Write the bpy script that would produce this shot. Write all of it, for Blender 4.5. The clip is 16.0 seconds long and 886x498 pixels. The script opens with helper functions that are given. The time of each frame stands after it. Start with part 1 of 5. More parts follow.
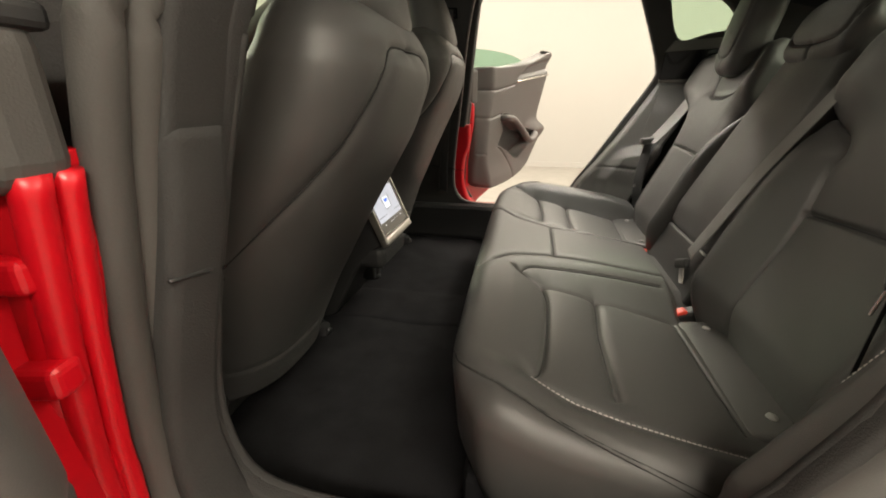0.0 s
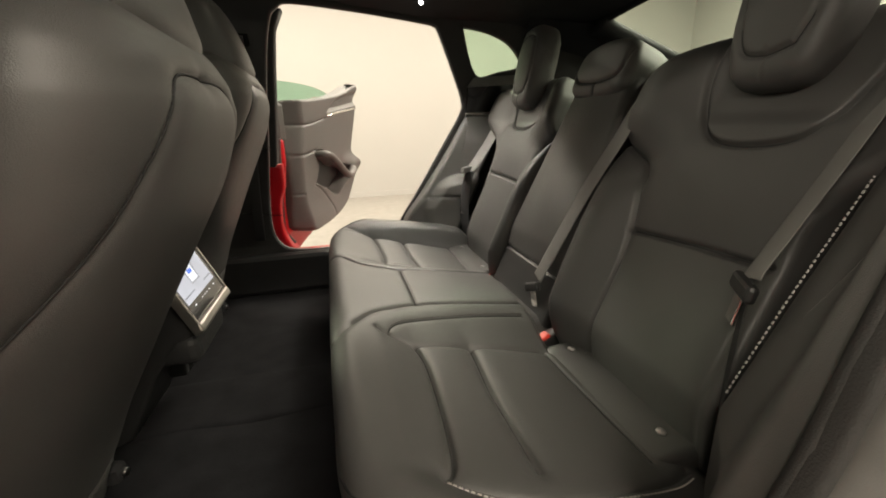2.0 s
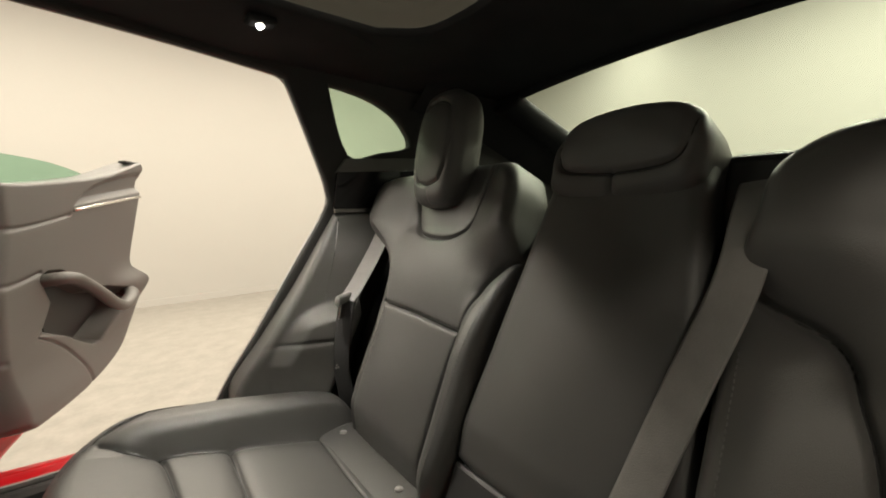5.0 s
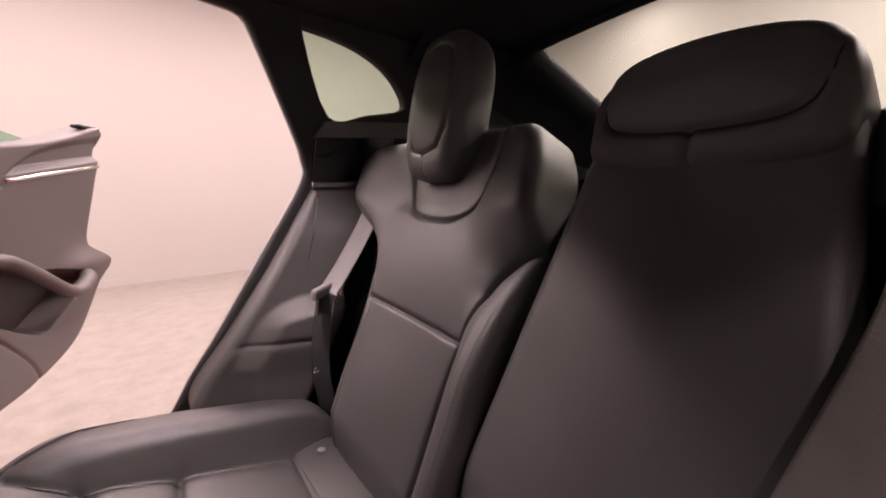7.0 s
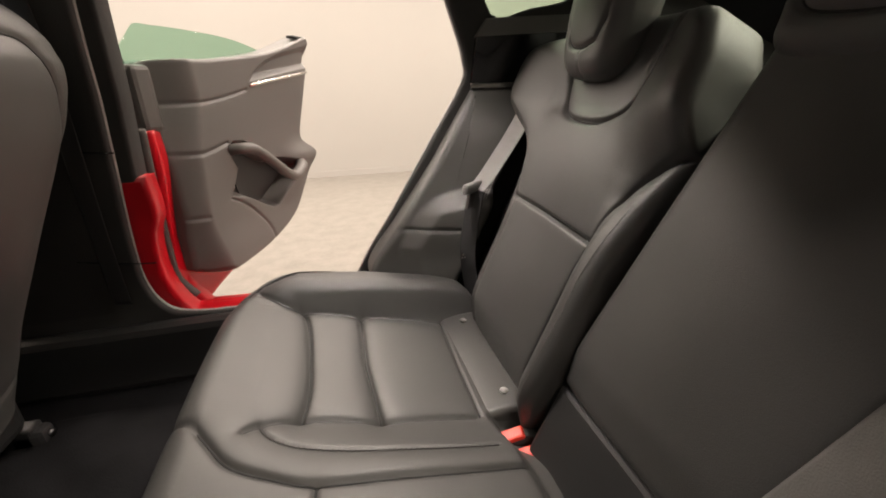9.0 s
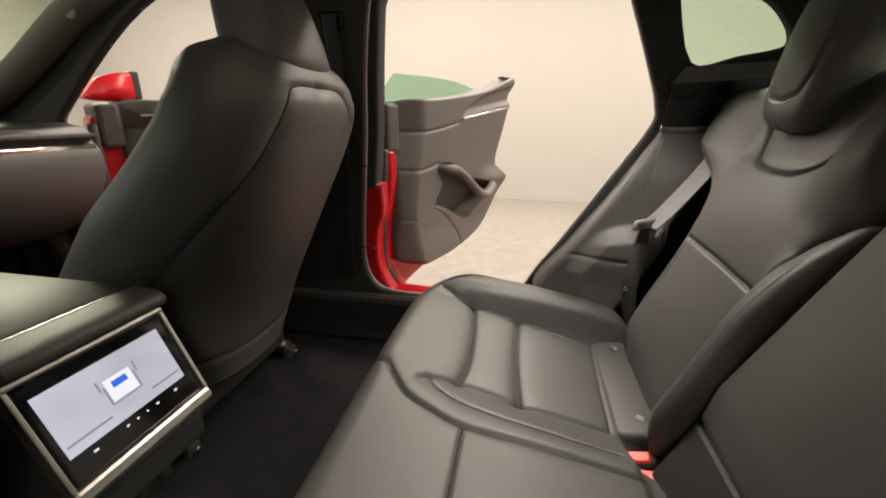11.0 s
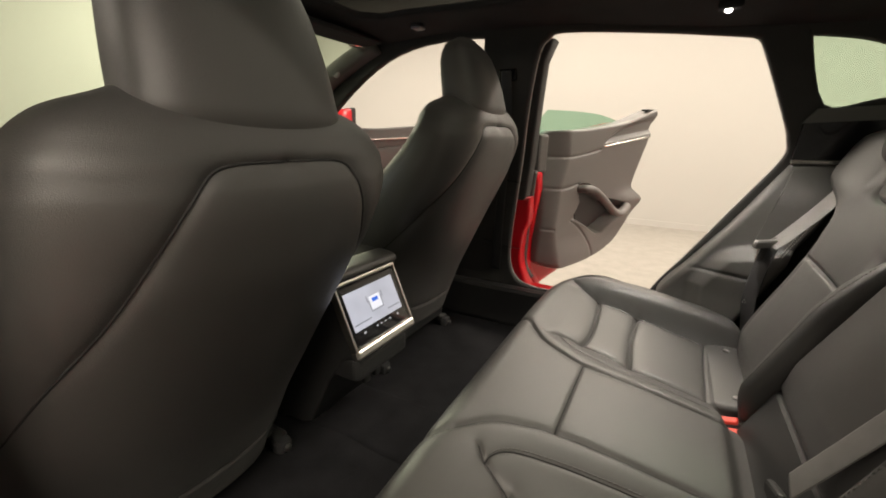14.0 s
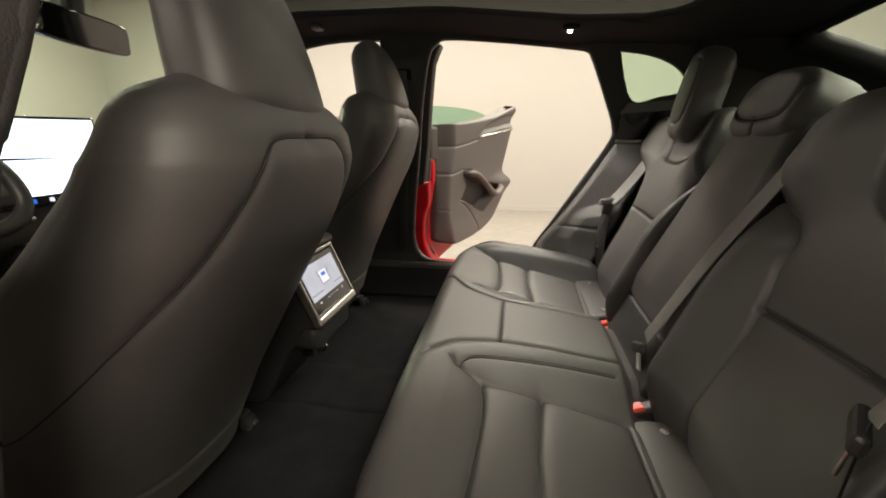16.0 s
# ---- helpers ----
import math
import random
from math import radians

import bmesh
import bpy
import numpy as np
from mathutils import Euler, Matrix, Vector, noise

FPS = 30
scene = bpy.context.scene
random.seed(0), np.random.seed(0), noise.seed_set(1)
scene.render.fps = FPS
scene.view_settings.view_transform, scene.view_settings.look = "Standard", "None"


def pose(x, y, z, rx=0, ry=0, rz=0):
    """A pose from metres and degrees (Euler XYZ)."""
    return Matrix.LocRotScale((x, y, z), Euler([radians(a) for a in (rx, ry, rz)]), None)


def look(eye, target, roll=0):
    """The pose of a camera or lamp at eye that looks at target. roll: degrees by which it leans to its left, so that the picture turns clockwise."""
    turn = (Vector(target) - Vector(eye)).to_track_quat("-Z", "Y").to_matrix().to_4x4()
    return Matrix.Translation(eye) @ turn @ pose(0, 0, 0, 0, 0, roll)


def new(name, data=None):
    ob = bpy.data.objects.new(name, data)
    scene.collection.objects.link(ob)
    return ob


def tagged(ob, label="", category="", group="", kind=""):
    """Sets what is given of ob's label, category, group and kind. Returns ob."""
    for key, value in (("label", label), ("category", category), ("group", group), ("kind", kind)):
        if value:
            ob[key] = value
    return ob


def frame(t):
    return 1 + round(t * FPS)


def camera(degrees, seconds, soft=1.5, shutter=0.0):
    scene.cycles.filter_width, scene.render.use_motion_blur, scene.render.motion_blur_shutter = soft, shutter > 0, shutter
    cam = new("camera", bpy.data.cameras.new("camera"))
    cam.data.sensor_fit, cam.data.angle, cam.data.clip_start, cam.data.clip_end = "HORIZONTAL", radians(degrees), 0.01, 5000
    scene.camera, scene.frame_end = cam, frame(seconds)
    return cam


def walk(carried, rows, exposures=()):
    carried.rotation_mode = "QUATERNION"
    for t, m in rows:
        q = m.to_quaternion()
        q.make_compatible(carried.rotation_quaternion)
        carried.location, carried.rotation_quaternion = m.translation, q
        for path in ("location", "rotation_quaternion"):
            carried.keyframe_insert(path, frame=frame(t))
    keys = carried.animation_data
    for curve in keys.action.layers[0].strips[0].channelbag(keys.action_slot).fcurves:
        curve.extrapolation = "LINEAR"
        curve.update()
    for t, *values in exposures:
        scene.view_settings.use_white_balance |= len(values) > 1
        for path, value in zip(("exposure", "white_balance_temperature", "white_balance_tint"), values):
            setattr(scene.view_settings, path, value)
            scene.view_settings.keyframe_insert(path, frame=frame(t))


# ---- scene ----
cam = camera(93.9, 16.0, soft=1.9)
PATH = [
    (0, (0.13, -1.142, 0.914), (-0.261, 0.697, 0.231), -0.2),
    (0.5, (0.11, -1.107, 0.921), (-0.01, 0.774, 0.251), -0.5),
    (1, (0.081, -1.057, 0.919), (0.188, 0.835, 0.28), -0.9),
    (1.5, (0.059, -1.023, 0.915), (0.359, 0.861, 0.313), -1.4),
    (2, (0.063, -0.995, 0.927), (0.513, 0.87, 0.36), -1.7),
    (2.5, (0.085, -0.942, 0.94), (0.658, 0.902, 0.418), -1.5),
    (3, (0.105, -0.857, 0.954), (0.775, 0.969, 0.49), -1.7),
    (3.5, (0.097, -0.72, 0.948), (0.86, 1.081, 0.531), -1.9),
    (4, (0.085, -0.599, 0.95), (0.964, 1.159, 0.585), -1.9),
    (4.5, (0.106, -0.466, 0.947), (1.143, 1.219, 0.655), -1.8),
    (5, (0.155, -0.349, 0.979), (1.346, 1.245, 0.775), -1.4),
    (5.2, (0.173, -0.311, 0.989), (1.425, 1.24, 0.83), -1.5),
    (7.5, (0.276, -0.208, 0.969), (1.356, 1.416, 0.528), -0.7),
    (8, (0.28, -0.221, 0.964), (1.141, 1.48, 0.362), -0.5),
    (8.5, (0.27, -0.243, 0.965), (0.909, 1.506, 0.236), -0.8),
    (10.8, (0.263, -0.418, 0.994), (-0.016, 1.464, 0.378), -0.1),
    (11, (0.268, -0.422, 0.996), (-0.094, 1.45, 0.393), 0.3),
    (11.5, (0.265, -0.441, 1.002), (-0.302, 1.389, 0.429), 0.8),
    (12, (0.263, -0.479, 1.003), (-0.476, 1.294, 0.448), 1.0),
    (12.5, (0.283, -0.527, 1.01), (-0.568, 1.2, 0.467), 1.2),
    (13, (0.3, -0.583, 1.018), (-0.618, 1.11, 0.481), 1.3),
    (13.5, (0.31, -0.675, 1.021), (-0.632, 1.008, 0.492), 1.4),
    (14, (0.313, -0.76, 1.018), (-0.613, 0.934, 0.498), 1.2),
    (14.5, (0.316, -0.821, 1.009), (-0.537, 0.914, 0.494), 1.1),
    (15, (0.29, -0.898, 0.999), (-0.407, 0.904, 0.482), 0.9),
    (15.5, (0.24, -0.975, 0.99), (-0.28, 0.887, 0.478), 0.4),
    (16, (0.221, -1.003, 0.984), (-0.114, 0.901, 0.472), -0.2),
]
walk(cam, [(t, look(eye, target, roll)) for t, eye, target, roll in PATH],
     [(0.0, 0.23, 6500, 8), (1.2, 0.20, 6500, 8), (2.6, 0.09, 6500, 8), (5.0, -0.02, 6500, 7), (6.6, -0.08, 6500, 42), (7.5, -0.10, 6500, 43), (8.1, -0.10, 6500, 35), (8.7, -0.06, 6500, 18), (10.5, -0.02, 6500, 14), (16.0, 0.02, 6500, 10)])

# ---- light ----
world = bpy.data.worlds.new("world")
scene.world = world
world.use_nodes = True
world.node_tree.nodes["Background"].inputs[0].default_value = (0.9, 0.85, 0.75, 1)
world.node_tree.nodes["Background"].inputs[1].default_value = 0.05


def area_lamp(name, x, y, z, sx, sy, watts, colour=(1.0, 0.888, 0.742)):
    data = bpy.data.lights.new(name, "AREA")
    data.shape, data.size, data.size_y, data.energy, data.color = "RECTANGLE", sx, sy, watts, colour
    ob = new(name, data)
    ob.matrix_world = pose(x, y, z)
    return ob


# unseen lamps below the ceiling, placed to light the cabin through doors and glass
for lx, ly, watts in ((-4.0, 2.4, 350), (-1.0, 3.3, 172), (1.7, 3.1, 182), (4.0, 2.6, 110), (-3.0, -3.2, 215), (1.4, -3.3, 265)):
    area_lamp("unseen_lamp", lx, ly, 3.16, 2.4, 0.35, watts)
area_lamp("unseen_lamp", 4.2, -0.6, 3.16, 0.35, 3.2, 300)
# an unseen narrow-beam lamp, added over the car's glass roof to brighten the seats
area_lamp("unseen_lamp", 1.3, 0.1, 3.16, 0.8, 0.5, 90).data.spread = radians(75)
# the lit reading lamp over the seat
reading = area_lamp("reading_light", 0.37, 0.468, 1.304, 0.03, 0.03, 2.8, (1.0, 0.93, 0.82))
reading.data.spread = radians(100)


# ---- materials ----
def nodes_of(name):
    m = bpy.data.materials.new(name)
    m.use_nodes = True
    nt = m.node_tree
    return m, nt, nt.nodes["Principled BSDF"]


def surface(name, colour, rough=0.5, metal=0.0, vary=0.15, scale=6.0, bump=0.0, grain=400.0, coat=0.0, sheen=0.0, spec=0.5, lumps=0.0):
    """A plain surface with two scales of variation in colour and roughness, and a fine relief."""
    m, nt, b = nodes_of(name)
    tc = nt.nodes.new("ShaderNodeTexCoord")
    n1 = nt.nodes.new("ShaderNodeTexNoise")
    n1.inputs["Scale"].default_value, n1.inputs["Detail"].default_value = scale, 6
    n2 = nt.nodes.new("ShaderNodeTexNoise")
    n2.inputs["Scale"].default_value, n2.inputs["Detail"].default_value = grain, 3
    for n in (n1, n2):
        nt.links.new(tc.outputs["Object"], n.inputs["Vector"])
    add = nt.nodes.new("ShaderNodeMath")
    add.operation = "MULTIPLY_ADD"
    nt.links.new(n2.outputs["Fac"], add.inputs[0])
    add.inputs[1].default_value = 0.4
    nt.links.new(n1.outputs["Fac"], add.inputs[2])
    ramp = nt.nodes.new("ShaderNodeMapRange")
    ramp.inputs["From Min"].default_value, ramp.inputs["From Max"].default_value = 0.35, 1.05
    ramp.inputs["To Min"].default_value, ramp.inputs["To Max"].default_value = 1 - vary, 1 + vary
    nt.links.new(add.outputs[0], ramp.inputs["Value"])
    mix = nt.nodes.new("ShaderNodeMix")
    mix.data_type, mix.blend_type = "RGBA", "MULTIPLY"
    mix.inputs["Factor"].default_value = 1
    mix.inputs["A"].default_value = (*colour, 1)
    nt.links.new(ramp.outputs["Result"], mix.inputs["B"])
    nt.links.new(mix.outputs["Result"], b.inputs["Base Color"])
    rr = nt.nodes.new("ShaderNodeMapRange")
    rr.inputs["To Min"].default_value, rr.inputs["To Max"].default_value = max(0.02, rough - 0.06), min(1, rough + 0.06)
    nt.links.new(n1.outputs["Fac"], rr.inputs["Value"])
    nt.links.new(rr.outputs["Result"], b.inputs["Roughness"])
    b.inputs["Metallic"].default_value = metal
    b.inputs["Coat Weight"].default_value = coat
    b.inputs["Coat Roughness"].default_value = 0.04
    b.inputs["Sheen Weight"].default_value = sheen
    b.inputs["Specular IOR Level"].default_value = spec
    if bump:
        bp = nt.nodes.new("ShaderNodeBump")
        bp.inputs["Strength"].default_value, bp.inputs["Distance"].default_value = bump, 0.001
        nt.links.new(n2.outputs["Fac"], bp.inputs["Height"])
        if lumps:
            n3 = nt.nodes.new("ShaderNodeTexNoise")
            n3.inputs["Scale"].default_value, n3.inputs["Detail"].default_value, n3.inputs["Distortion"].default_value = 16, 4, 0.6
            nt.links.new(tc.outputs["Object"], n3.inputs["Vector"])
            b2 = nt.nodes.new("ShaderNodeBump")
            b2.inputs["Strength"].default_value, b2.inputs["Distance"].default_value = lumps, 0.006
            nt.links.new(n3.outputs["Fac"], b2.inputs["Height"])
            nt.links.new(b2.outputs["Normal"], bp.inputs["Normal"])
        nt.links.new(bp.outputs["Normal"], b.inputs["Normal"])
    return m


def tinted_glass(name, tint):
    m, nt, b = nodes_of(name)
    clear = nt.nodes.new("ShaderNodeBsdfTransparent")
    clear.inputs[0].default_value = (*tint, 1)
    gloss = nt.nodes.new("ShaderNodeBsdfGlossy")
    gloss.inputs["Roughness"].default_value = 0.02
    lw = nt.nodes.new("ShaderNodeLayerWeight")
    lw.inputs[0].default_value = 0.5
    power = nt.nodes.new("ShaderNodeMath")
    power.operation = "POWER"
    power.inputs[1].default_value = 4.0
    nt.links.new(lw.outputs["Facing"], power.inputs[0])
    fres = nt.nodes.new("ShaderNodeMath")
    fres.operation = "MULTIPLY_ADD"
    fres.inputs[1].default_value, fres.inputs[2].default_value = 0.25, 0.025
    nt.links.new(power.outputs[0], fres.inputs[0])
    mix = nt.nodes.new("ShaderNodeMixShader")
    nt.links.new(fres.outputs[0], mix.inputs[0])
    nt.links.new(clear.outputs[0], mix.inputs[1])
    nt.links.new(gloss.outputs[0], mix.inputs[2])
    nt.links.new(mix.outputs[0], nt.nodes["Material Output"].inputs[0])
    return m


def glowing(name, colour, strength, vary=0.0):
    m, nt, b = nodes_of(name)
    b.inputs["Base Color"].default_value = (0.01, 0.01, 0.01, 1)
    b.inputs["Roughness"].default_value = 0.12
    b.inputs["Emission Color"].default_value = (*colour, 1)
    b.inputs["Emission Strength"].default_value = strength
    if vary:
        tc = nt.nodes.new("ShaderNodeTexCoord")
        n = nt.nodes.new("ShaderNodeTexNoise")
        n.inputs["Scale"].default_value = 9
        mr = nt.nodes.new("ShaderNodeMapRange")
        mr.inputs["From Min"].default_value, mr.inputs["From Max"].default_value = 0.3, 0.7
        mr.inputs["To Min"].default_value, mr.inputs["To Max"].default_value = strength * (1 - vary), strength
        nt.links.new(tc.outputs["Object"], n.inputs["Vector"])
        nt.links.new(n.outputs["Fac"], mr.inputs["Value"])
        nt.links.new(mr.outputs["Result"], b.inputs["Emission Strength"])
    return m


LEATHER = surface("black_leather", (0.057, 0.0556, 0.0538), 0.45, vary=0.2, scale=5, bump=0.4, grain=900, spec=0.52, lumps=0.10)
DOOR_TRIM = surface("grey_trim", (0.086, 0.083, 0.079), 0.5, vary=0.12, scale=4, bump=0.25, grain=700)
PLASTIC = surface("black_plastic", (0.022, 0.022, 0.022), 0.45, vary=0.2, scale=8, bump=0.3, grain=600)
HEADLINER = surface("black_headliner", (0.026, 0.026, 0.027), 0.95, vary=0.3, scale=10, bump=0.6, grain=500, spec=0.15)
CARPET = surface("black_carpet", (0.010, 0.010, 0.011), 1.0, vary=0.5, scale=14, bump=1.0, grain=350, spec=0.1)
GLOSS_BLACK = surface("piano_black", (0.006, 0.006, 0.007), 0.08, vary=0.2, coat=0.5)
RED = surface("red_paint", (0.50, 0.003, 0.010), 0.38, metal=0.0, vary=0.08, scale=3, coat=0.25, spec=0.35)
CHROME = surface("satin_chrome", (0.72, 0.70, 0.67), 0.22, metal=1.0, vary=0.06)
BRUSHED = surface("brushed_metal", (0.55, 0.53, 0.49), 0.38, metal=1.0, vary=0.12, scale=30)
DARK_METAL = surface("dark_metal", (0.12, 0.12, 0.12), 0.35, metal=1.0)
RUBBER = surface("grey_rubber", (0.06, 0.057, 0.053), 0.6, vary=0.2, bump=0.3, grain=500)
PILLAR = surface("pillar_fabric", (0.036, 0.035, 0.034), 0.85, vary=0.25, scale=9, bump=0.7, grain=450, spec=0.25)
PILLAR_GREY = surface("pillar_grey_fabric", (0.115, 0.114, 0.108), 0.85, vary=0.2, scale=9, bump=0.6, grain=450, spec=0.25)
RIM = surface("opening_seal", (0.30, 0.29, 0.28), 0.55, vary=0.15, bump=0.3, grain=500)
WEBBING = surface("belt_webbing", (0.16, 0.155, 0.148), 0.6, vary=0.2, scale=30, bump=0.8, grain=700)
# the same webbing darkened, for belt strands that hang in shade
WEBBING_SHADED = surface("shaded_webbing", (0.03, 0.03, 0.031), 0.7, vary=0.2, scale=30, bump=0.8, grain=700)
BUCKLE_RED = surface("buckle_red", (0.75, 0.05, 0.03), 0.35, vary=0.1)
# near-black tone that stands in for the shade inside sewn creases
CREASE_SHADE = surface("crease_shade", (0.012, 0.012, 0.012), 0.8, vary=0.1)
TONGUE = surface("tongue_grip", (0.20, 0.196, 0.19), 0.45, vary=0.15)
STITCH = surface("stitch_thread", (0.42, 0.40, 0.38), 0.7, vary=0.1)
STITCH_GREY = surface("grey_thread", (0.10, 0.097, 0.094), 0.7, vary=0.1)
BUTTON = surface("anchor_tag", (0.28, 0.27, 0.26), 0.4, vary=0.1)
GREEN_GLASS = tinted_glass("green_glass", (0.66, 0.82, 0.73))
REAR_GLASS = tinted_glass("rear_glass", (0.77, 0.88, 0.79))
ROOF_GLASS = tinted_glass("roof_glass", (0.09, 0.095, 0.09))
SCREEN_GLASS = tinted_glass("windscreen_glass", (0.76, 0.88, 0.74))
WALL = surface("painted_wall", (0.300, 0.292, 0.272), 0.8, vary=0.03, scale=1.2, bump=0.04, grain=80)
CONCRETE = surface("sealed_concrete", (0.195, 0.183, 0.163), 0.62, vary=0.22, scale=9.0, bump=0.4, grain=45)
CEILING = surface("garage_ceiling", (0.80, 0.78, 0.75), 0.9, vary=0.04)
SCREEN_WHITE = glowing("screen_white", (0.78, 0.86, 1.0), 2.4, 0.12)
REAR_SCREEN = glowing("rear_screen_picture", (0.82, 0.83, 0.92), 0.75, 0.25)
ICON_BLUE = glowing("icon_blue", (0.03, 0.16, 0.75), 1.0)
ICON_GREY = glowing("icon_grey", (0.42, 0.43, 0.48), 0.6)
ICON_GREEN = glowing("icon_green", (0.05, 0.6, 0.15), 1.0)
ICON_WHITE = glowing("icon_white", (0.9, 0.9, 0.95), 1.0)
LAMP_GLOW = glowing("reading_lamp_glow", (1.0, 0.95, 0.9), 14.0)


# ---- building helpers ----
def mesh_ob(name, verts, faces, mat, parent=None, smooth=True, label=""):
    me = bpy.data.meshes.new(name)
    me.from_pydata([tuple(v) for v in verts], [], faces)
    bm = bmesh.new()
    bm.from_mesh(me)
    bmesh.ops.recalc_face_normals(bm, faces=bm.faces)
    bm.to_mesh(me)
    bm.free()
    me.materials.append(mat)
    if smooth:
        me.polygons.foreach_set("use_smooth", [True] * len(me.polygons))
    ob = new(name, me)
    ob.parent = parent
    return tagged(ob, label=label)


def part(name, bm, mat, parent=None, label="", smooth=False):
    me = bpy.data.meshes.new(name)
    bmesh.ops.recalc_face_normals(bm, faces=bm.faces)
    bm.to_mesh(me)
    bm.free()
    me.materials.append(mat)
    if smooth:
        me.polygons.foreach_set("use_smooth", [True] * len(me.polygons))
    ob = new(name, me)
    ob.parent = parent
    return tagged(ob, label=label)


def thing(name, label, category, group="", at=(0, 0, 0), kind=""):
    ob = new(name)
    ob.location = at
    ob.empty_display_size = 0.05
    return tagged(ob, label, category, group, kind)


def under(ob, parent):
    """Parents ob without moving it."""
    bpy.context.view_layer.update()
    ob.parent = parent
    ob.matrix_parent_inverse = parent.matrix_world.inverted()
    return ob


def spline(pts, n=12, closed=False):
    """Points along a smooth curve through pts."""
    p = np.array(pts, float)
    k = len(p)
    out = []
    for i in range(k if closed else k - 1):
        if closed:
            a, b, c, d = p[i - 1], p[i], p[(i + 1) % k], p[(i + 2) % k]
        else:
            a, b, c, d = p[max(i - 1, 0)], p[i], p[i + 1], p[min(i + 2, k - 1)]
        t = np.linspace(0, 1, n, endpoint=False)[:, None]
        out.append(0.5 * (2 * b + (c - a) * t + (2 * a - 5 * b + 4 * c - d) * t ** 2 + (3 * b - a - 3 * c + d) * t ** 3))
    if not closed:
        out.append(p[-1:])
    return np.vstack(out)


def resample(p, n):
    """n even points round a closed loop."""
    q = np.vstack([p, p[:1]])
    s = np.r_[0, np.cumsum(np.linalg.norm(np.diff(q, axis=0), axis=1))]
    u = np.linspace(0, s[-1], n, endpoint=False)
    return np.stack([np.interp(u, s, q[:, k]) for k in range(q.shape[1])], 1)


def seam_distance(a, b, line):
    """How far each (a, b) lies from a polyline."""
    best = np.full(a.shape, 9.0)
    for (x0, y0), (x1, y1) in zip(line[:-1], line[1:]):
        dx, dy = x1 - x0, y1 - y0
        t = np.clip(((a - x0) * dx + (b - y0) * dy) / (dx * dx + dy * dy + 1e-12), 0, 1)
        best = np.minimum(best, np.hypot(a - x0 - t * dx, b - y0 - t * dy))
    return best


def grooves(a, b, lines, soft=0.008, tight=0.004, wide=0.022, narrow=0.0045):
    """Upholstery seams: a soft hollow with a narrow crease in it."""
    h = np.zeros_like(a)
    for line in lines:
        d = seam_distance(a, b, line)
        h -= soft * np.exp(-d / wide) + tight * np.exp(-(d / narrow) ** 2)
    return h


def inside(a, b, loop):
    """Depth inside a closed outline; nought outside it."""
    loop = np.asarray(loop, float)
    hit = np.zeros(a.shape, bool)
    for (x0, y0), (x1, y1) in zip(loop, np.roll(loop, -1, 0)):
        cross = ((y0 > b) != (y1 > b)) & (a < (x1 - x0) * (b - y0) / (y1 - y0 + 1e-12) + x0)
        hit ^= cross
    return np.where(hit, seam_distance(a, b, np.vstack([loop, loop[:1]])), 0.0)


def skin_drop(a, b, loop, edge):
    """How far the rounded edge of a stuffed piece falls below its top."""
    k = np.clip((edge - seam_distance(a, b, np.vstack([loop, loop[:1]]))) / edge, 0, 1)
    return edge * (1 - np.sqrt(1 - k * k))


def step(x, lo, hi):
    t = np.clip((x - lo) / (hi - lo), 0, 1)
    return t * t * (3 - 2 * t)


def pillow(name, loop, centre, top, place, mat, parent, edge=0.03, depth=0.1, n=420, rings=70, label="", edge_rows=7, back=0.0):
    """A stuffed piece: an outline in (a, b), a height top(a, b) over it, a rounded edge and a skirt, laid into the world by place(a, b, h)."""
    loop = resample(np.array(loop, float), n)
    area = np.sum(loop[:, 0] * np.roll(loop[:, 1], -1) - np.roll(loop[:, 0], -1) * loop[:, 1])
    if area < 0:
        loop = loop[::-1]
    tan = np.roll(loop, -1, 0) - np.roll(loop, 1, 0)
    tan /= np.linalg.norm(tan, axis=1)[:, None] + 1e-9
    inn = np.stack([-tan[:, 1], tan[:, 0]], 1)
    c = np.array(centre, float)
    w = int(max(3, 2.2 * edge / (np.linalg.norm(np.diff(loop, axis=0), axis=1).mean() + 1e-9)))
    kern = np.hanning(2 * w + 3)[1:-1]
    kern /= kern.sum()
    inn = np.stack([np.convolve(np.r_[inn[-w:, q], inn[:, q], inn[:w, q]], kern, "valid") for q in (0, 1)], 1)
    inset = loop + inn * edge
    rows = [(loop, -depth)]
    if back:
        rows = [(loop + inn * back * (1 - math.sin(f)), -depth + back * (1 - math.cos(f))) for f in np.linspace(0, math.pi / 2, 7)]
    rows += [(loop, -edge - max(depth - edge - back, 0.002) * 0.5), (loop, -edge)]
    for k in range(1, edge_rows):
        f = math.pi / 2 * k / edge_rows
        rows.append((loop + inn * edge * (1 - math.cos(f)), -edge + edge * math.sin(f)))
    for s in np.linspace(1, 0.02, rings):
        rows.append((c + (inset - c) * s, 0.0))
    ab = np.stack([r[0] for r in rows])
    hh = np.array([r[1] for r in rows])[:, None]
    a, b = ab[..., 0], ab[..., 1]
    h = top(a, b) + hh
    xyz = np.stack(place(a, b, h), -1).reshape(-1, 3)
    m = len(rows)
    faces = [(i * n + j, i * n + (j + 1) % n, (i + 1) * n + (j + 1) % n, (i + 1) * n + j) for i in range(m - 1) for j in range(n)]
    faces.append(tuple(range((m - 1) * n, m * n)))
    faces.append(tuple(range(n)))
    return mesh_ob(name, xyz, faces, mat, parent, True, label)


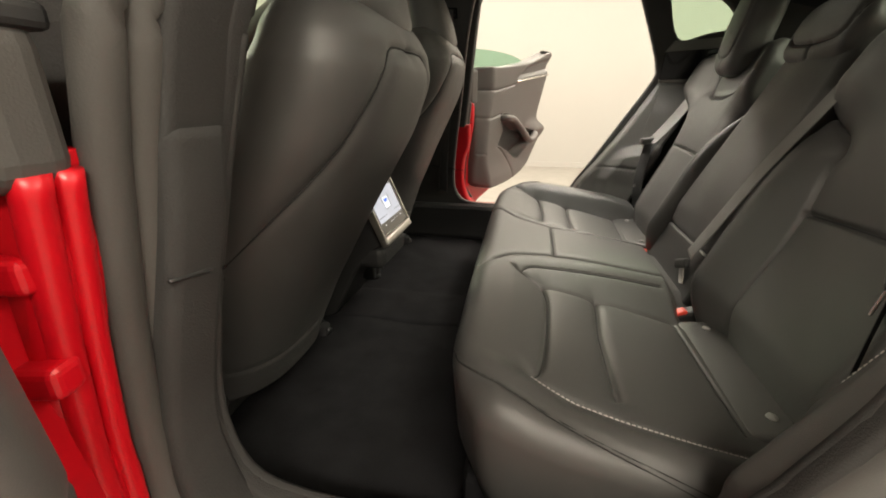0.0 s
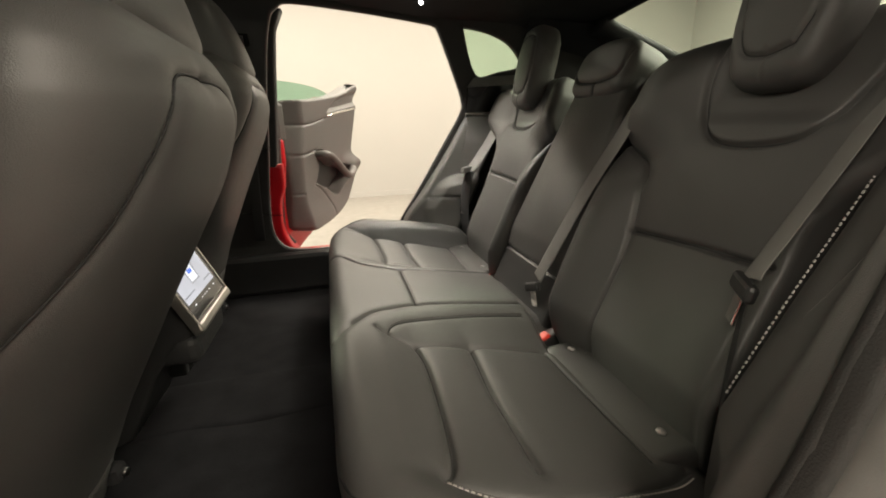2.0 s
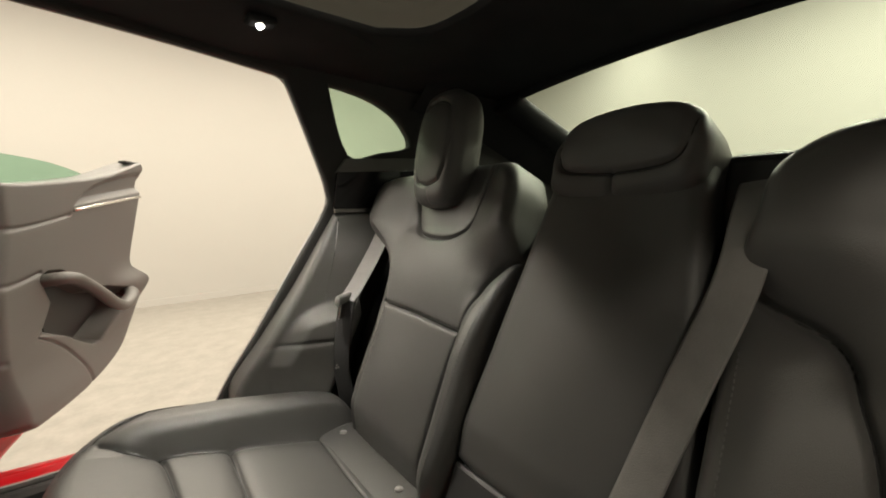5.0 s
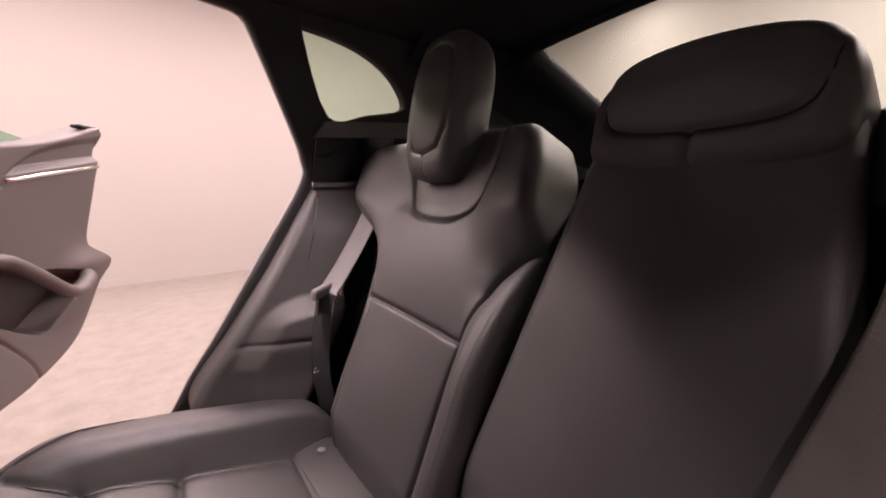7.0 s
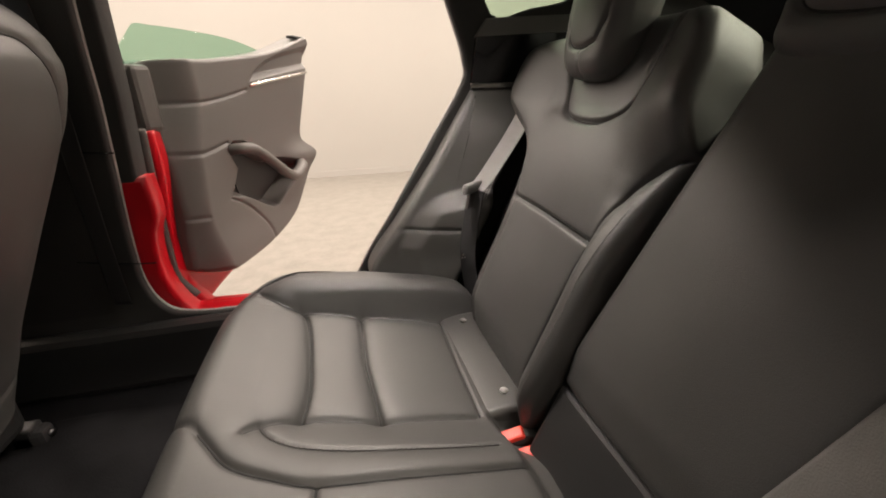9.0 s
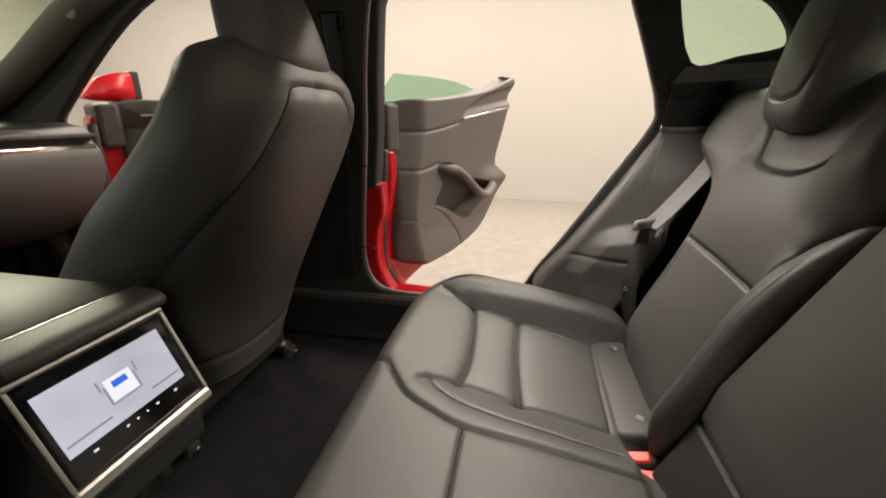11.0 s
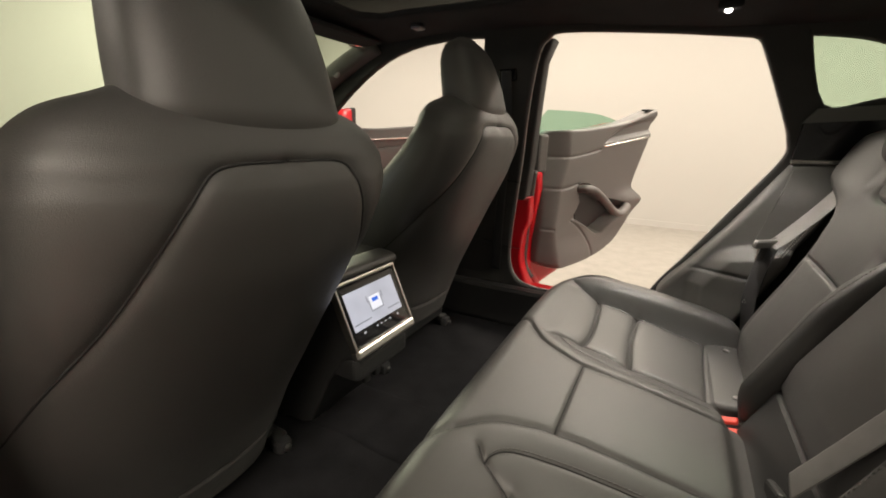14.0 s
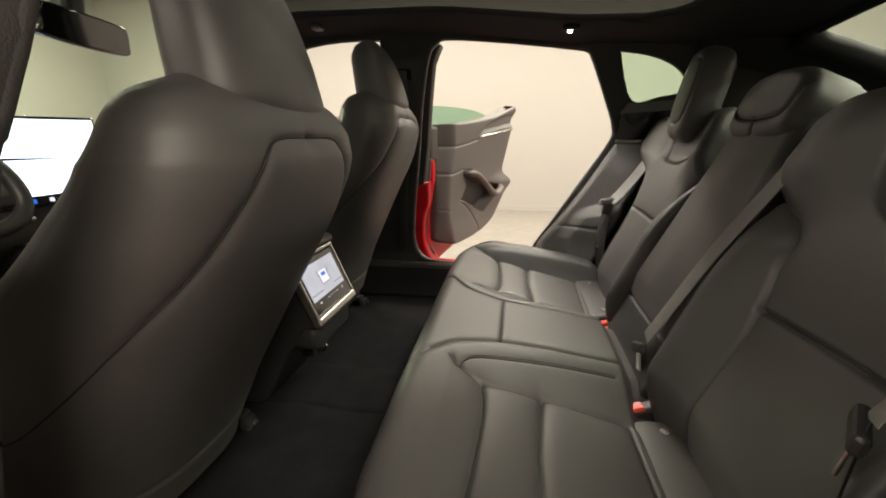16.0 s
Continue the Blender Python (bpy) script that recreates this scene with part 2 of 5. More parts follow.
def loft(name, rings, mat, parent=None, label="", smooth=True, cap=True):
    """A skin over closed rings of equal length."""
    r = np.array(rings, float)
    k, n = r.shape[:2]
    faces = [(i * n + j, i * n + (j + 1) % n, (i + 1) * n + (j + 1) % n, (i + 1) * n + j) for i in range(k - 1) for j in range(n)]
    if cap:
        faces += [tuple(range(n)), tuple(range((k - 1) * n, k * n))]
    return mesh_ob(name, r.reshape(-1, 3), faces, mat, parent, smooth, label)


def tube(name, path, radius, mat, parent=None, closed=False, label="", sides=8, flat=1.0, side_axis=None):
    """A rod along a path; flat squeezes it across side_axis."""
    p = np.array(path, float)
    if closed:
        tan = np.roll(p, -1, 0) - np.roll(p, 1, 0)
    else:
        tan = np.gradient(p, axis=0)
    tan /= np.linalg.norm(tan, axis=1)[:, None] + 1e-9
    ref = np.array(side_axis if side_axis is not None else (0.31, 0.17, 0.93))
    u = np.cross(tan, ref)
    u /= np.linalg.norm(u, axis=1)[:, None] + 1e-9
    v = np.cross(tan, u)
    ang = np.linspace(0, 2 * math.pi, sides, endpoint=False)
    rings = p[:, None] + radius * (np.cos(ang)[None, :, None] * u[:, None] + flat * np.sin(ang)[None, :, None] * v[:, None])
    if closed:
        rings = np.vstack([rings, rings[:1]])
    return loft(name, rings, mat, parent, label, cap=not closed)


def box(bm, x0, x1, y0, y1, z0, z1, bevel=0.0, m=None, segments=2):
    r = bmesh.ops.create_cube(bm, size=1)
    vs = r["verts"]
    for v in vs:
        v.co = Vector((x0 + (v.co.x + 0.5) * (x1 - x0), y0 + (v.co.y + 0.5) * (y1 - y0), z0 + (v.co.z + 0.5) * (z1 - z0)))
    if bevel:
        es = list({e for v in vs for e in v.link_edges})
        r = bmesh.ops.bevel(bm, geom=es, offset=bevel, segments=segments, affect="EDGES", profile=0.5)
        vs = list({v for f in r["faces"] for v in f.verts} | {v for v in vs if v.is_valid})
    if m is not None:
        for v in vs:
            v.co = m @ v.co
    return vs


def boxed(name, x0, x1, y0, y1, z0, z1, mat, parent=None, bevel=0.004, m=None, label="", segments=2):
    bm = bmesh.new()
    box(bm, x0, x1, y0, y1, z0, z1, bevel, m, segments)
    return part(name, bm, mat, parent, label)


def plate(name, outline, holes, half, mat, parent, to_world, bevel=0.004, rows=(), label="", smooth=False, cols=()):
    """A flat sheet with holes in (a, b), half thick each way in c, cut into rows at given b, laid into the world by to_world(a, b, c)."""
    cu = bpy.data.curves.new(name, "CURVE")
    cu.dimensions, cu.fill_mode, cu.extrude, cu.bevel_depth, cu.bevel_resolution = "2D", "BOTH", max(half - bevel, 0.0005), bevel, 2
    for pts in (outline, *holes):
        sp = cu.splines.new("POLY")
        sp.points.add(len(pts) - 1)
        for q, (a, b) in zip(sp.points, pts):
            q.co = (a, b, 0, 1)
        sp.use_cyclic_u = True
    tmp = bpy.data.objects.new(name, cu)
    scene.collection.objects.link(tmp)
    me = bpy.data.meshes.new_from_object(tmp.evaluated_get(bpy.context.evaluated_depsgraph_get()))
    bpy.data.objects.remove(tmp)
    bpy.data.curves.remove(cu)
    bm = bmesh.new()
    bm.from_mesh(me)
    bpy.data.meshes.remove(me)
    bmesh.ops.remove_doubles(bm, verts=bm.verts, dist=0.0004)
    for r in rows:
        bmesh.ops.bisect_plane(bm, geom=list(bm.verts) + list(bm.edges) + list(bm.faces), plane_co=(0, r, 0), plane_no=(0, 1, 0))
    for r in cols:
        bmesh.ops.bisect_plane(bm, geom=list(bm.verts) + list(bm.edges) + list(bm.faces), plane_co=(r, 0, 0), plane_no=(1, 0, 0))
    for v in bm.verts:
        v.co = Vector(to_world(v.co.x, v.co.y, v.co.z))
    return part(name, bm, mat, parent, label, smooth)


def sheet(name, xyz, mat, parent, label="", thick=0.0, smooth=True):
    """A surface from an (n, m, 3) grid, given thickness along z when asked."""
    g = np.array(xyz, float)
    k, n = g.shape[:2]
    faces = [(i * n + j, i * n + j + 1, (i + 1) * n + j + 1, (i + 1) * n + j) for i in range(k - 1) for j in range(n - 1)]
    ob = mesh_ob(name, g.reshape(-1, 3), faces, mat, parent, smooth, label)
    if thick:
        md = ob.modifiers.new("thickness", "SOLIDIFY")
        md.thickness, md.offset = thick, 0
    return ob


def seams(lines, lay, parent, size=0.0014):
    """The sewn creases of a stuffed piece, each with its shade drawn as a thin dark tube in the groove; lay(a, b) gives
    the place.
    """
    for line in lines:
        p = resample_open(np.array(line, float), 90)
        under(tube("seam", np.stack(lay(p[:, 0], p[:, 1]), -1), size, CREASE_SHADE, None, False, "", 6), parent)


def resample_open(p, n):
    d = np.r_[0, np.cumsum(np.linalg.norm(np.diff(p, axis=0), axis=1))]
    q = np.linspace(0, d[-1], n)
    return np.stack([np.interp(q, d, p[:, k]) for k in range(p.shape[1])], 1)


def stitches(name, path, mat, parent, length=0.0045, gap=0.0028, size=0.0010, label=""):
    """A row of thread stitches along a path."""
    p = np.array(path, float)
    s = np.r_[0, np.cumsum(np.linalg.norm(np.diff(p, axis=0), axis=1))]
    verts, faces = [], []
    for u in np.arange(0, s[-1] - length, length + gap):
        q0, q1 = (np.array([np.interp(w, s, p[:, k]) for k in range(3)]) for w in (u, u + length))
        t = (q1 - q0) / (np.linalg.norm(q1 - q0) + 1e-9)
        e = np.cross(t, (0.2, 0.3, 0.93))
        e /= np.linalg.norm(e) + 1e-9
        f = np.cross(t, e)
        i = len(verts)
        for q in (q0, q1):
            for sa, sb in ((1, 1), (-1, 1), (-1, -1), (1, -1)):
                verts.append(q + size * (sa * e + sb * f))
        faces += [(i, i + 1, i + 2, i + 3), (i + 4, i + 5, i + 6, i + 7)] + [(i + j, i + (j + 1) % 4, i + 4 + (j + 1) % 4, i + 4 + j) for j in range(4)]
    return mesh_ob(name, verts, faces, mat, parent, False, label)


# ---- garage ----
def slab(name, x0, x1, y0, y1, z0, z1, mat, label, category):
    return tagged(boxed(name, x0, x1, y0, y1, z0, z1, mat, None, 0), label, category, kind="structure")


GX0, GX1, GY0, GY1, GH = -6.2, 5.6, -5.0, 4.97, 3.2
slab("ground", GX0 - 0.2, GX1 + 0.2, GY0 - 0.2, GY1 + 0.2, -0.2, 0, CONCRETE, "sealed pale concrete garage floor", "floor")
slab("wall_right", GX0, GX1, GY1, GY1 + 0.2, 0, GH, WALL, "plain cream painted garage wall", "wall")
slab("wall_left", GX0, GX1, GY0 - 0.2, GY0, 0, GH, WALL, "plain cream painted garage wall", "wall")
slab("wall_front", GX0 - 0.2, GX0, GY0 - 0.2, GY1 + 0.2, 0, GH, WALL, "plain cream painted garage wall ahead of the car", "wall")
slab("wall_rear", GX1, GX1 + 0.2, GY0 - 0.2, GY1 + 0.2, 0, GH, WALL, "plain cream painted garage wall behind the car", "wall")
slab("ceiling", GX0 - 0.2, GX1 + 0.2, GY0 - 0.2, GY1 + 0.2, GH, GH + 0.2, CEILING, "white painted garage ceiling", "ceiling")
slab("baseboard", GX0 + 0.01, GX1 - 0.01, GY1 - 0.012, GY1 - 0.001, 0, 0.07, WALL, "low painted skirting along the garage wall", "baseboard")

# ---- car body ----
car = thing("car", "red five-door hatchback saloon with open doors and black cabin", "car")


def side_y(z):
    """The cabin side's distance from the middle, leaning in above the belt line."""
    return 0.722 - max(0.0, z - 0.97) * 0.27 + 0.075 * min(1.0, max(0.0, 0.97 - z) / 0.5)


NEAR_WIDE = 0.05


def near_y(z):
    """The near side stands a little further out and flares less."""
    return side_y(z) + NEAR_WIDE - 0.055 * min(1.0, max(0.0, 0.97 - z) / 0.5)


SIDE_OUT = [(-1.75, 0.26), (1.95, 0.26), (1.95, 0.98), (1.17, 1.265), (0.7, 1.30), (0.37, 1.325), (-0.03, 1.375), (-0.5, 1.385), (-0.8, 1.365), (-1.25, 1.15), (-1.70, 0.955)]
REAR_OPEN = [(-0.04, 1.343), (0.2, 1.322), (0.40, 1.297), (0.452, 1.287), (0.475, 1.262), (0.555, 1.09), (0.577, 1.03), (0.576, 0.975), (0.488, 0.823), (0.393, 0.66), (0.332, 0.565),
             (0.28, 0.475), (0.22, 0.440), (-0.02, 0.430), (-0.14, 0.435), (-0.203, 0.460), (-0.232, 0.53), (-0.228, 0.65), (-0.200, 0.86), (-0.166, 1.11), (-0.128, 1.28), (-0.094, 1.327)]
FRONT_OPEN = [(-0.33, 1.35), (-0.6, 1.335), (-0.84, 1.245), (-1.165, 1.035), (-1.24, 0.96), (-1.275, 0.82), (-1.24, 0.55), (-1.15, 0.465), (-0.60, 0.455), (-0.53, 0.47), (-0.50, 0.55), (-0.45, 0.8), (-0.34, 1.1), (-0.298, 1.31)]
QUARTER = [(0.617, 1.113), (0.72, 1.123), (0.795, 1.137), (0.815, 1.155), (0.80, 1.19), (0.75, 1.235), (0.67, 1.268), (0.565, 1.285), (0.553, 1.275)]
ROWS_Z = [0.45, 0.54, 0.62, 0.7, 0.8, 0.88, 0.97, 1.03, 1.09, 1.15, 1.21, 1.27]


def lower_body(extra, fwd=0.0, top=0.88):
    """The painted side below the belt line: fender, door pillar, rear quarter and rocker, as one outline."""
    e, d = extra, 0.8 * extra
    rear = [(0.68 + e, 0.975), (0.60 + e, 0.85), (0.50 + e, 0.69), (0.42 + e, 0.58), (0.34 + e, 0.465 - d), (0.22, 0.415 - d), (-0.10, 0.415 - d), (-0.165, 0.437 - d), (-0.20 - fwd, 0.53), (-0.192 - fwd, 0.65), (-0.17 - fwd, top - 0.08), (-0.168 - fwd, top)]
    front = [(-0.42, top), (-0.48, 0.60), (-0.51, 0.48), (-0.58, 0.43), (-1.12, 0.43), (-1.21, 0.48), (-1.255 - extra, 0.62), (-1.27 - extra, 0.85), (-1.28 - extra, 0.93)]
    return [(-1.75, 0.26), (1.95, 0.26), (1.95, 0.96)] + [tuple(p) for p in spline(rear, 4)] + [tuple(p) for p in spline(front, 4)] + [(-1.75, 0.93)]


def shift_front(z):
    return float(np.interp(z, [0.50, 0.60, 0.73, 0.88, 0.97, 1.06, 1.30], [-0.022, -0.024, -0.012, 0.007, 0.025, 0.036, 0.036]))


def shift_open(z):
    """The near opening starts a little further back than the far one."""
    return shift_front(z) + 0.027


def shift_rear(z):
    return float(np.interp(z, [0.45, 0.50, 0.565, 0.66, 0.75, 0.823, 0.90], [0.0, 0.04, 0.052, 0.040, 0.02, 0.01, 0.0]))


def body_side(sy):
    def wall_y(z):
        return side_y(z) if sy > 0 else near_y(z)

    def fore(pts):
        """The near side's pillar edges lean back more steeply."""
        if sy > 0:
            return pts
        return [(x + shift_front(z) if -0.3 < x < -0.05 else x + shift_rear(z) if 0.2 < x < 0.7 else x, z) for x, z in pts]

    rear = np.array([(x + shift_open(z) if sy < 0 and x < -0.05 else x + shift_rear(z) if sy < 0 and x > 0.2 else x, z) for x, z in spline(REAR_OPEN, 4, True)])
    front = spline(FRONT_OPEN, 4, True)
    quarter = spline(QUARTER, 4, True)
    inner = plate("side_trim_shell", SIDE_OUT, (rear, front, quarter), 0.016, PILLAR, car, lambda a, b, c: (a, sy * (wall_y(b) + 0.012 + c), b), 0.008, ROWS_Z, "dark fabric pillar and sill trim")
    plate("door_jamb", fore(lower_body(0.0, 0.0, 0.79 if sy > 0 else 0.88)), (), 0.034, RED if sy > 0 else PILLAR, inner, lambda a, b, c: (a, sy * (wall_y(b) + (0.064 if sy > 0 else 0.050) + c), b), 0.012, ROWS_Z, "red painted door jamb" if sy > 0 else "dark grey fabric door jamb lining")
    upper = [(-0.168, 0.884), (-0.150, 1.04), (-0.135, 1.15), (-0.116, 1.27), (-0.09, 1.32), (-0.30, 1.335), (-0.31, 1.25), (-0.345, 1.08), (-0.42, 0.884)]
    if sy > 0:
        upper = [(-0.182, 0.794)] + upper[1:-1] + [(-0.43, 0.794)]
    plate("pillar_trim", fore(upper), (), 0.034, PILLAR, inner, lambda a, b, c: (a, sy * (wall_y(b) + (0.064 if sy > 0 else 0.050) + c), b), 0.008, ROWS_Z, "dark grey fabric pillar trim")
    line = spline([(-0.17, 0.44), (-0.205, 0.50), (-0.203, 0.60), (-0.190, 0.75), (-0.174, 0.90), (-0.160, 1.05), (-0.140, 1.17), (-0.120, 1.27)][:8 if sy < 0 else 5], 10)
    if sy > 0:
        for off in (0.118,):
            tube("pillar_seal", [(x + 0.006, wall_y(z) + off, z) for x, z in line], 0.013, RUBBER, inner, False, "thick grey rubber pillar seal", 14)
        red_off = 0.172
    else:
        # the near jamb: two soft seals, then the painted edge with its ridges, hinges and cap
        def jamb_y(z, off):
            """The painted edge tucks in towards the sill."""
            return sy * (wall_y(z) + off + float(np.interp(z, [0.55, 0.85, 0.97], [-0.033, -0.008, 0.0])))

        for off, size in ((0.088, 0.020), (0.118, 0.017)):
            tube("pillar_seal", [(x - 0.012, jamb_y(z, off), z) for x, z in fore(line)], size, RUBBER, inner, False, "thick grey rubber pillar seal", 16)
        red_off = 0.134
        for off, size, back in ((0.146, 0.010, 0.012), (0.168, 0.012, 0.014)):
            tube("jamb_ridge", [(x - back, jamb_y(z, off), z) for x, z in fore(line) if z < 0.876], size, RED, inner, False, "rounded red painted ridge", 14)
        for z in (0.80, 0.715):
            boxed("hinge_lug", -0.03, 0.012, -0.014, 0.014, -0.014, 0.014, RED, inner, 0.007, pose(-0.213, sy * (wall_y(z) + 0.163), z, 0, 0, 12), "red painted hinge lug", 3)
        tube("lining_seam", spline([(-0.1735, -0.868, 0.764), (-0.1705, -0.845, 0.761), (-0.1715, -0.824, 0.757), (-0.1755, -0.818, 0.756)], 4), 0.0022, PLASTIC, inner, False, "dark seam between lining pieces", 8)
        boxed("jamb_cap", -0.29, -0.178, -0.030, 0.030, 0.856, 0.965, RUBBER, inner, 0.02, pose(0, sy * 0.934, 0), "grey rubber cap over the painted edge", 4)
        boxed("jamb_cap_rim", -0.295, -0.176, -0.033, 0.033, 0.955, 0.972, PLASTIC, inner, 0.005, pose(0, sy * 0.934, 0), "black cap rim")
    plate("outer_shell", fore(lower_body(0.045, 0.0 if sy > 0 else 0.038, 0.88 if sy > 0 else 0.868)), (), 0.032, RED, inner, lambda a, b, c: (a, sy * (wall_y(b) + red_off + c), b), 0.014, ROWS_Z, "glossy red painted body side")
    tube("door_seal", [(x, sy * (wall_y(z) + (0.018 if sy > 0 else 0.004)), z) for x, z in resample(rear, 150)], 0.0095, RIM if sy > 0 else PILLAR, inner, True, "grey rubber door seal")
    tube("door_seal", [(x, sy * (wall_y(z) + 0.018), z) for x, z in resample(front, 150)], 0.0085, RIM, inner, True, "grey rubber door seal")
    plate("quarter_pane", [(x, z) for x, z in spline([((x - 0.69) * 1.06 + 0.69, (z - 1.2) * 1.06 + 1.2) for x, z in QUARTER], 4, True)], (), 0.002, REAR_GLASS, inner, lambda a, b, c: (a, sy * (wall_y(b) + 0.034 + c), b), 0.0005, ROWS_Z, "green tinted quarter window pane")
    # band of gloss trim with a bright strip under the quarter window
    plate("gloss_band", [(0.588, 0.982), (0.86, 0.985), (0.86, 1.085), (0.592, 1.072)], (), 0.006, GLOSS_BLACK, inner, lambda a, b, c: (a, sy * (wall_y(b) - 0.008 + c), b), 0.003, ROWS_Z, "gloss black trim band")
    plate("quarter_sill", [(0.592, 1.076), (0.86, 1.090), (0.86, 1.118), (0.612, 1.106)], (), 0.006, PILLAR_GREY, inner, lambda a, b, c: (a, sy * (wall_y(b) - 0.008 + c), b), 0.003, (), "grey fabric ledge under the quarter window")
    boxed("bright_strip", 0.584, 0.86, -0.005, 0.005, 0.968, 0.981, CHROME, inner, 0.003, pose(0, sy * (wall_y(0.975) - 0.014), 0), "bright metal strip")
    if sy > 0:
        boxed("pillar_cover", -0.315, -0.205, 0.905, 0.985, 0.885, 1.07, PLASTIC, inner, 0.02, Matrix.Diagonal((1, sy, 1, 1)), "dark grey plastic pillar cover", 3)
    # belt height guide on the door pillar
    boxed("belt_guide", -0.255, -0.19, -0.008, 0.008, 1.205, 1.245, GLOSS_BLACK, inner, 0.006, pose(0, sy * (wall_y(1.225) - 0.003), 0), "black belt guide")
    # pillar trim joints
    for z in ((0.882, 0.62) if sy > 0 else (0.878, 0.742)):
        tube("trim_joint", [(x, sy * (wall_y(z) - 0.0045), z - 0.02 * math.sin((x + 0.33) * 9)) for x in np.linspace(-0.335, -0.18 if sy > 0 else -0.20, 8)], 0.0016, GLOSS_BLACK, inner, False, "dark joint line")
        if sy < 0:
            xe = -0.164 if z > 0.8 else -0.194
            tube("trim_joint", [(xe + 0.004, sy * (wall_y(z) + w), z + 0.10 * w) for w in np.linspace(0.0, 0.082, 8)], 0.0024, GLOSS_BLACK, inner, False, "dark joint line")
    # stuffed side panel beside the backrest, with a ledge
    outline = spline([(0.315, 0.535), (0.40, 0.665), (0.49, 0.80), (0.575, 0.945), (0.60, 0.968), (0.70, 0.968), (0.72, 0.94), (0.68, 0.83), (0.625, 0.72), (0.56, 0.57), (0.50, 0.47), (0.36, 0.46)], 6, True)
    if sy < 0:
        outline = [(x + 0.045 * step(x - np.interp(z, [0.46, 0.97], [0.43, 0.66]), 0.0, 0.04) + shift_rear(z) * step(np.interp(z, [0.46, 0.97], [0.43, 0.66]) - x, 0.0, 0.04), z) for x, z in outline]

    def top(a, b):
        if sy < 0:
            edge = np.interp(b, [0.58, 0.73, 0.85, 0.97], [0.515, 0.605, 0.68, 0.74])
            return 0.047 - 0.095 * step(edge - a, 0.0, 0.13)
        brow = 0.700 + 0.026 * step(a, 0.42, 0.56)
        ledge = (0.030 + 0.012 * step(a, 0.44, 0.54)) * step(b, brow + 0.016, brow - 0.028) * step(a - np.interp(b, [0.60, 0.75], [0.37, 0.455]), 0.015, 0.075) - 0.010 * step(b, 0.66, 0.56)
        hollow = -0.010 * np.exp(-((b - 0.80) / 0.07) ** 2 - ((a - 0.56) / 0.06) ** 2)
        return 0.017 + 0.020 * step(b, 0.95, 0.80) + 0.028 * step(a, 0.45, 0.68) * step(b, 0.97, 0.85) + hollow + ledge + grooves(a, b, [[(0.38, 0.645), (0.47, 0.648), (0.60, 0.645)]], 0.003, 0.003, 0.012, 0.004)

    pillow("side_panel", outline, (0.53, 0.71), top, lambda a, b, h: (a, sy * ((0.722 if sy > 0 else 0.692) - h), b), DOOR_TRIM, inner, 0.016, 0.11, 260, 50, "stuffed grey-black panel beside the rear seat")
    path = spline([(0.672, sy * 0.652, 0.83), (0.618, sy * 0.648, 0.72), (0.552, sy * 0.622, 0.575)] if sy > 0 else [(0.70, -0.646, 0.88), (0.668, -0.646, 0.83), (0.599, -0.646, 0.72), (0.520, -0.646, 0.585)], 16)
    for off in (0.0, 0.007)[:2 if sy > 0 else 1]:
        stitches("stitching", path + (-0.012 - off, -sy * 0.0035, 0.004), STITCH, inner, label="pale thread stitching")
    return inner


for sy in (1, -1):
    body_side(sy)

# sills and floor
for sy in (1, -1):
    w = 0.0 if sy > 0 else NEAR_WIDE
    boxed("sill_trim", -1.25, 0.36, 0.748 + w, 0.80 + w, 0.27, 0.440, PLASTIC, car, 0.02, Matrix.Diagonal((1, sy, 1, 1)), "black sill trim")
    boxed("rocker", -1.35, 0.9, 0.80 + w, 0.95 + w, 0.16, 0.42, RED, car, 0.04, Matrix.Diagonal((1, sy, 1, 1)), "red painted rocker panel", 4)
boxed("floor_pan", -1.8, 1.9, -0.81, 0.76, 0.20, 0.272, CARPET, car, 0, None, "black carpeted floor")
boxed("seat_riser", 0.06, 1.2, -0.69, 0.69, 0.272, 0.40, CARPET, car, 0.02, None, "black carpeted box under the rear seat")
boxed("bulkhead", -1.75, -1.5, -0.70, 0.70, 0.272, 0.93, CARPET, car, 0.02, None, "black carpeted firewall")
boxed("cargo_floor", 0.75, 1.95, -0.69, 0.69, 0.40, 0.62, CARPET, car, 0.02, None, "black carpeted boot floor")
boxed("tailgate_sill", 1.88, 1.96, -0.66, 0.66, 0.62, 0.99, PLASTIC, car, 0.02, None, "black tailgate lining")
boxed("parcel_shelf", 0.93, 1.88, -0.66, 0.66, 0.90, 0.92, CARPET, car, 0.006, None, "black boot cover")


def roof_z(x):
    return np.interp(x, [-0.9, -0.78, -0.5, -0.03, 0.37, 0.7, 1.06, 1.3], [1.372, 1.385, 1.403, 1.395, 1.350, 1.338, 1.318, 1.31])


def roof_grid(x0, x1, y1, lift, n=24, m=25):
    return [[(x, y, roof_z(x) - 0.10 * y * y + lift) for y in np.linspace(-y1, y1, m)] for x in np.linspace(x0, x1, n)]


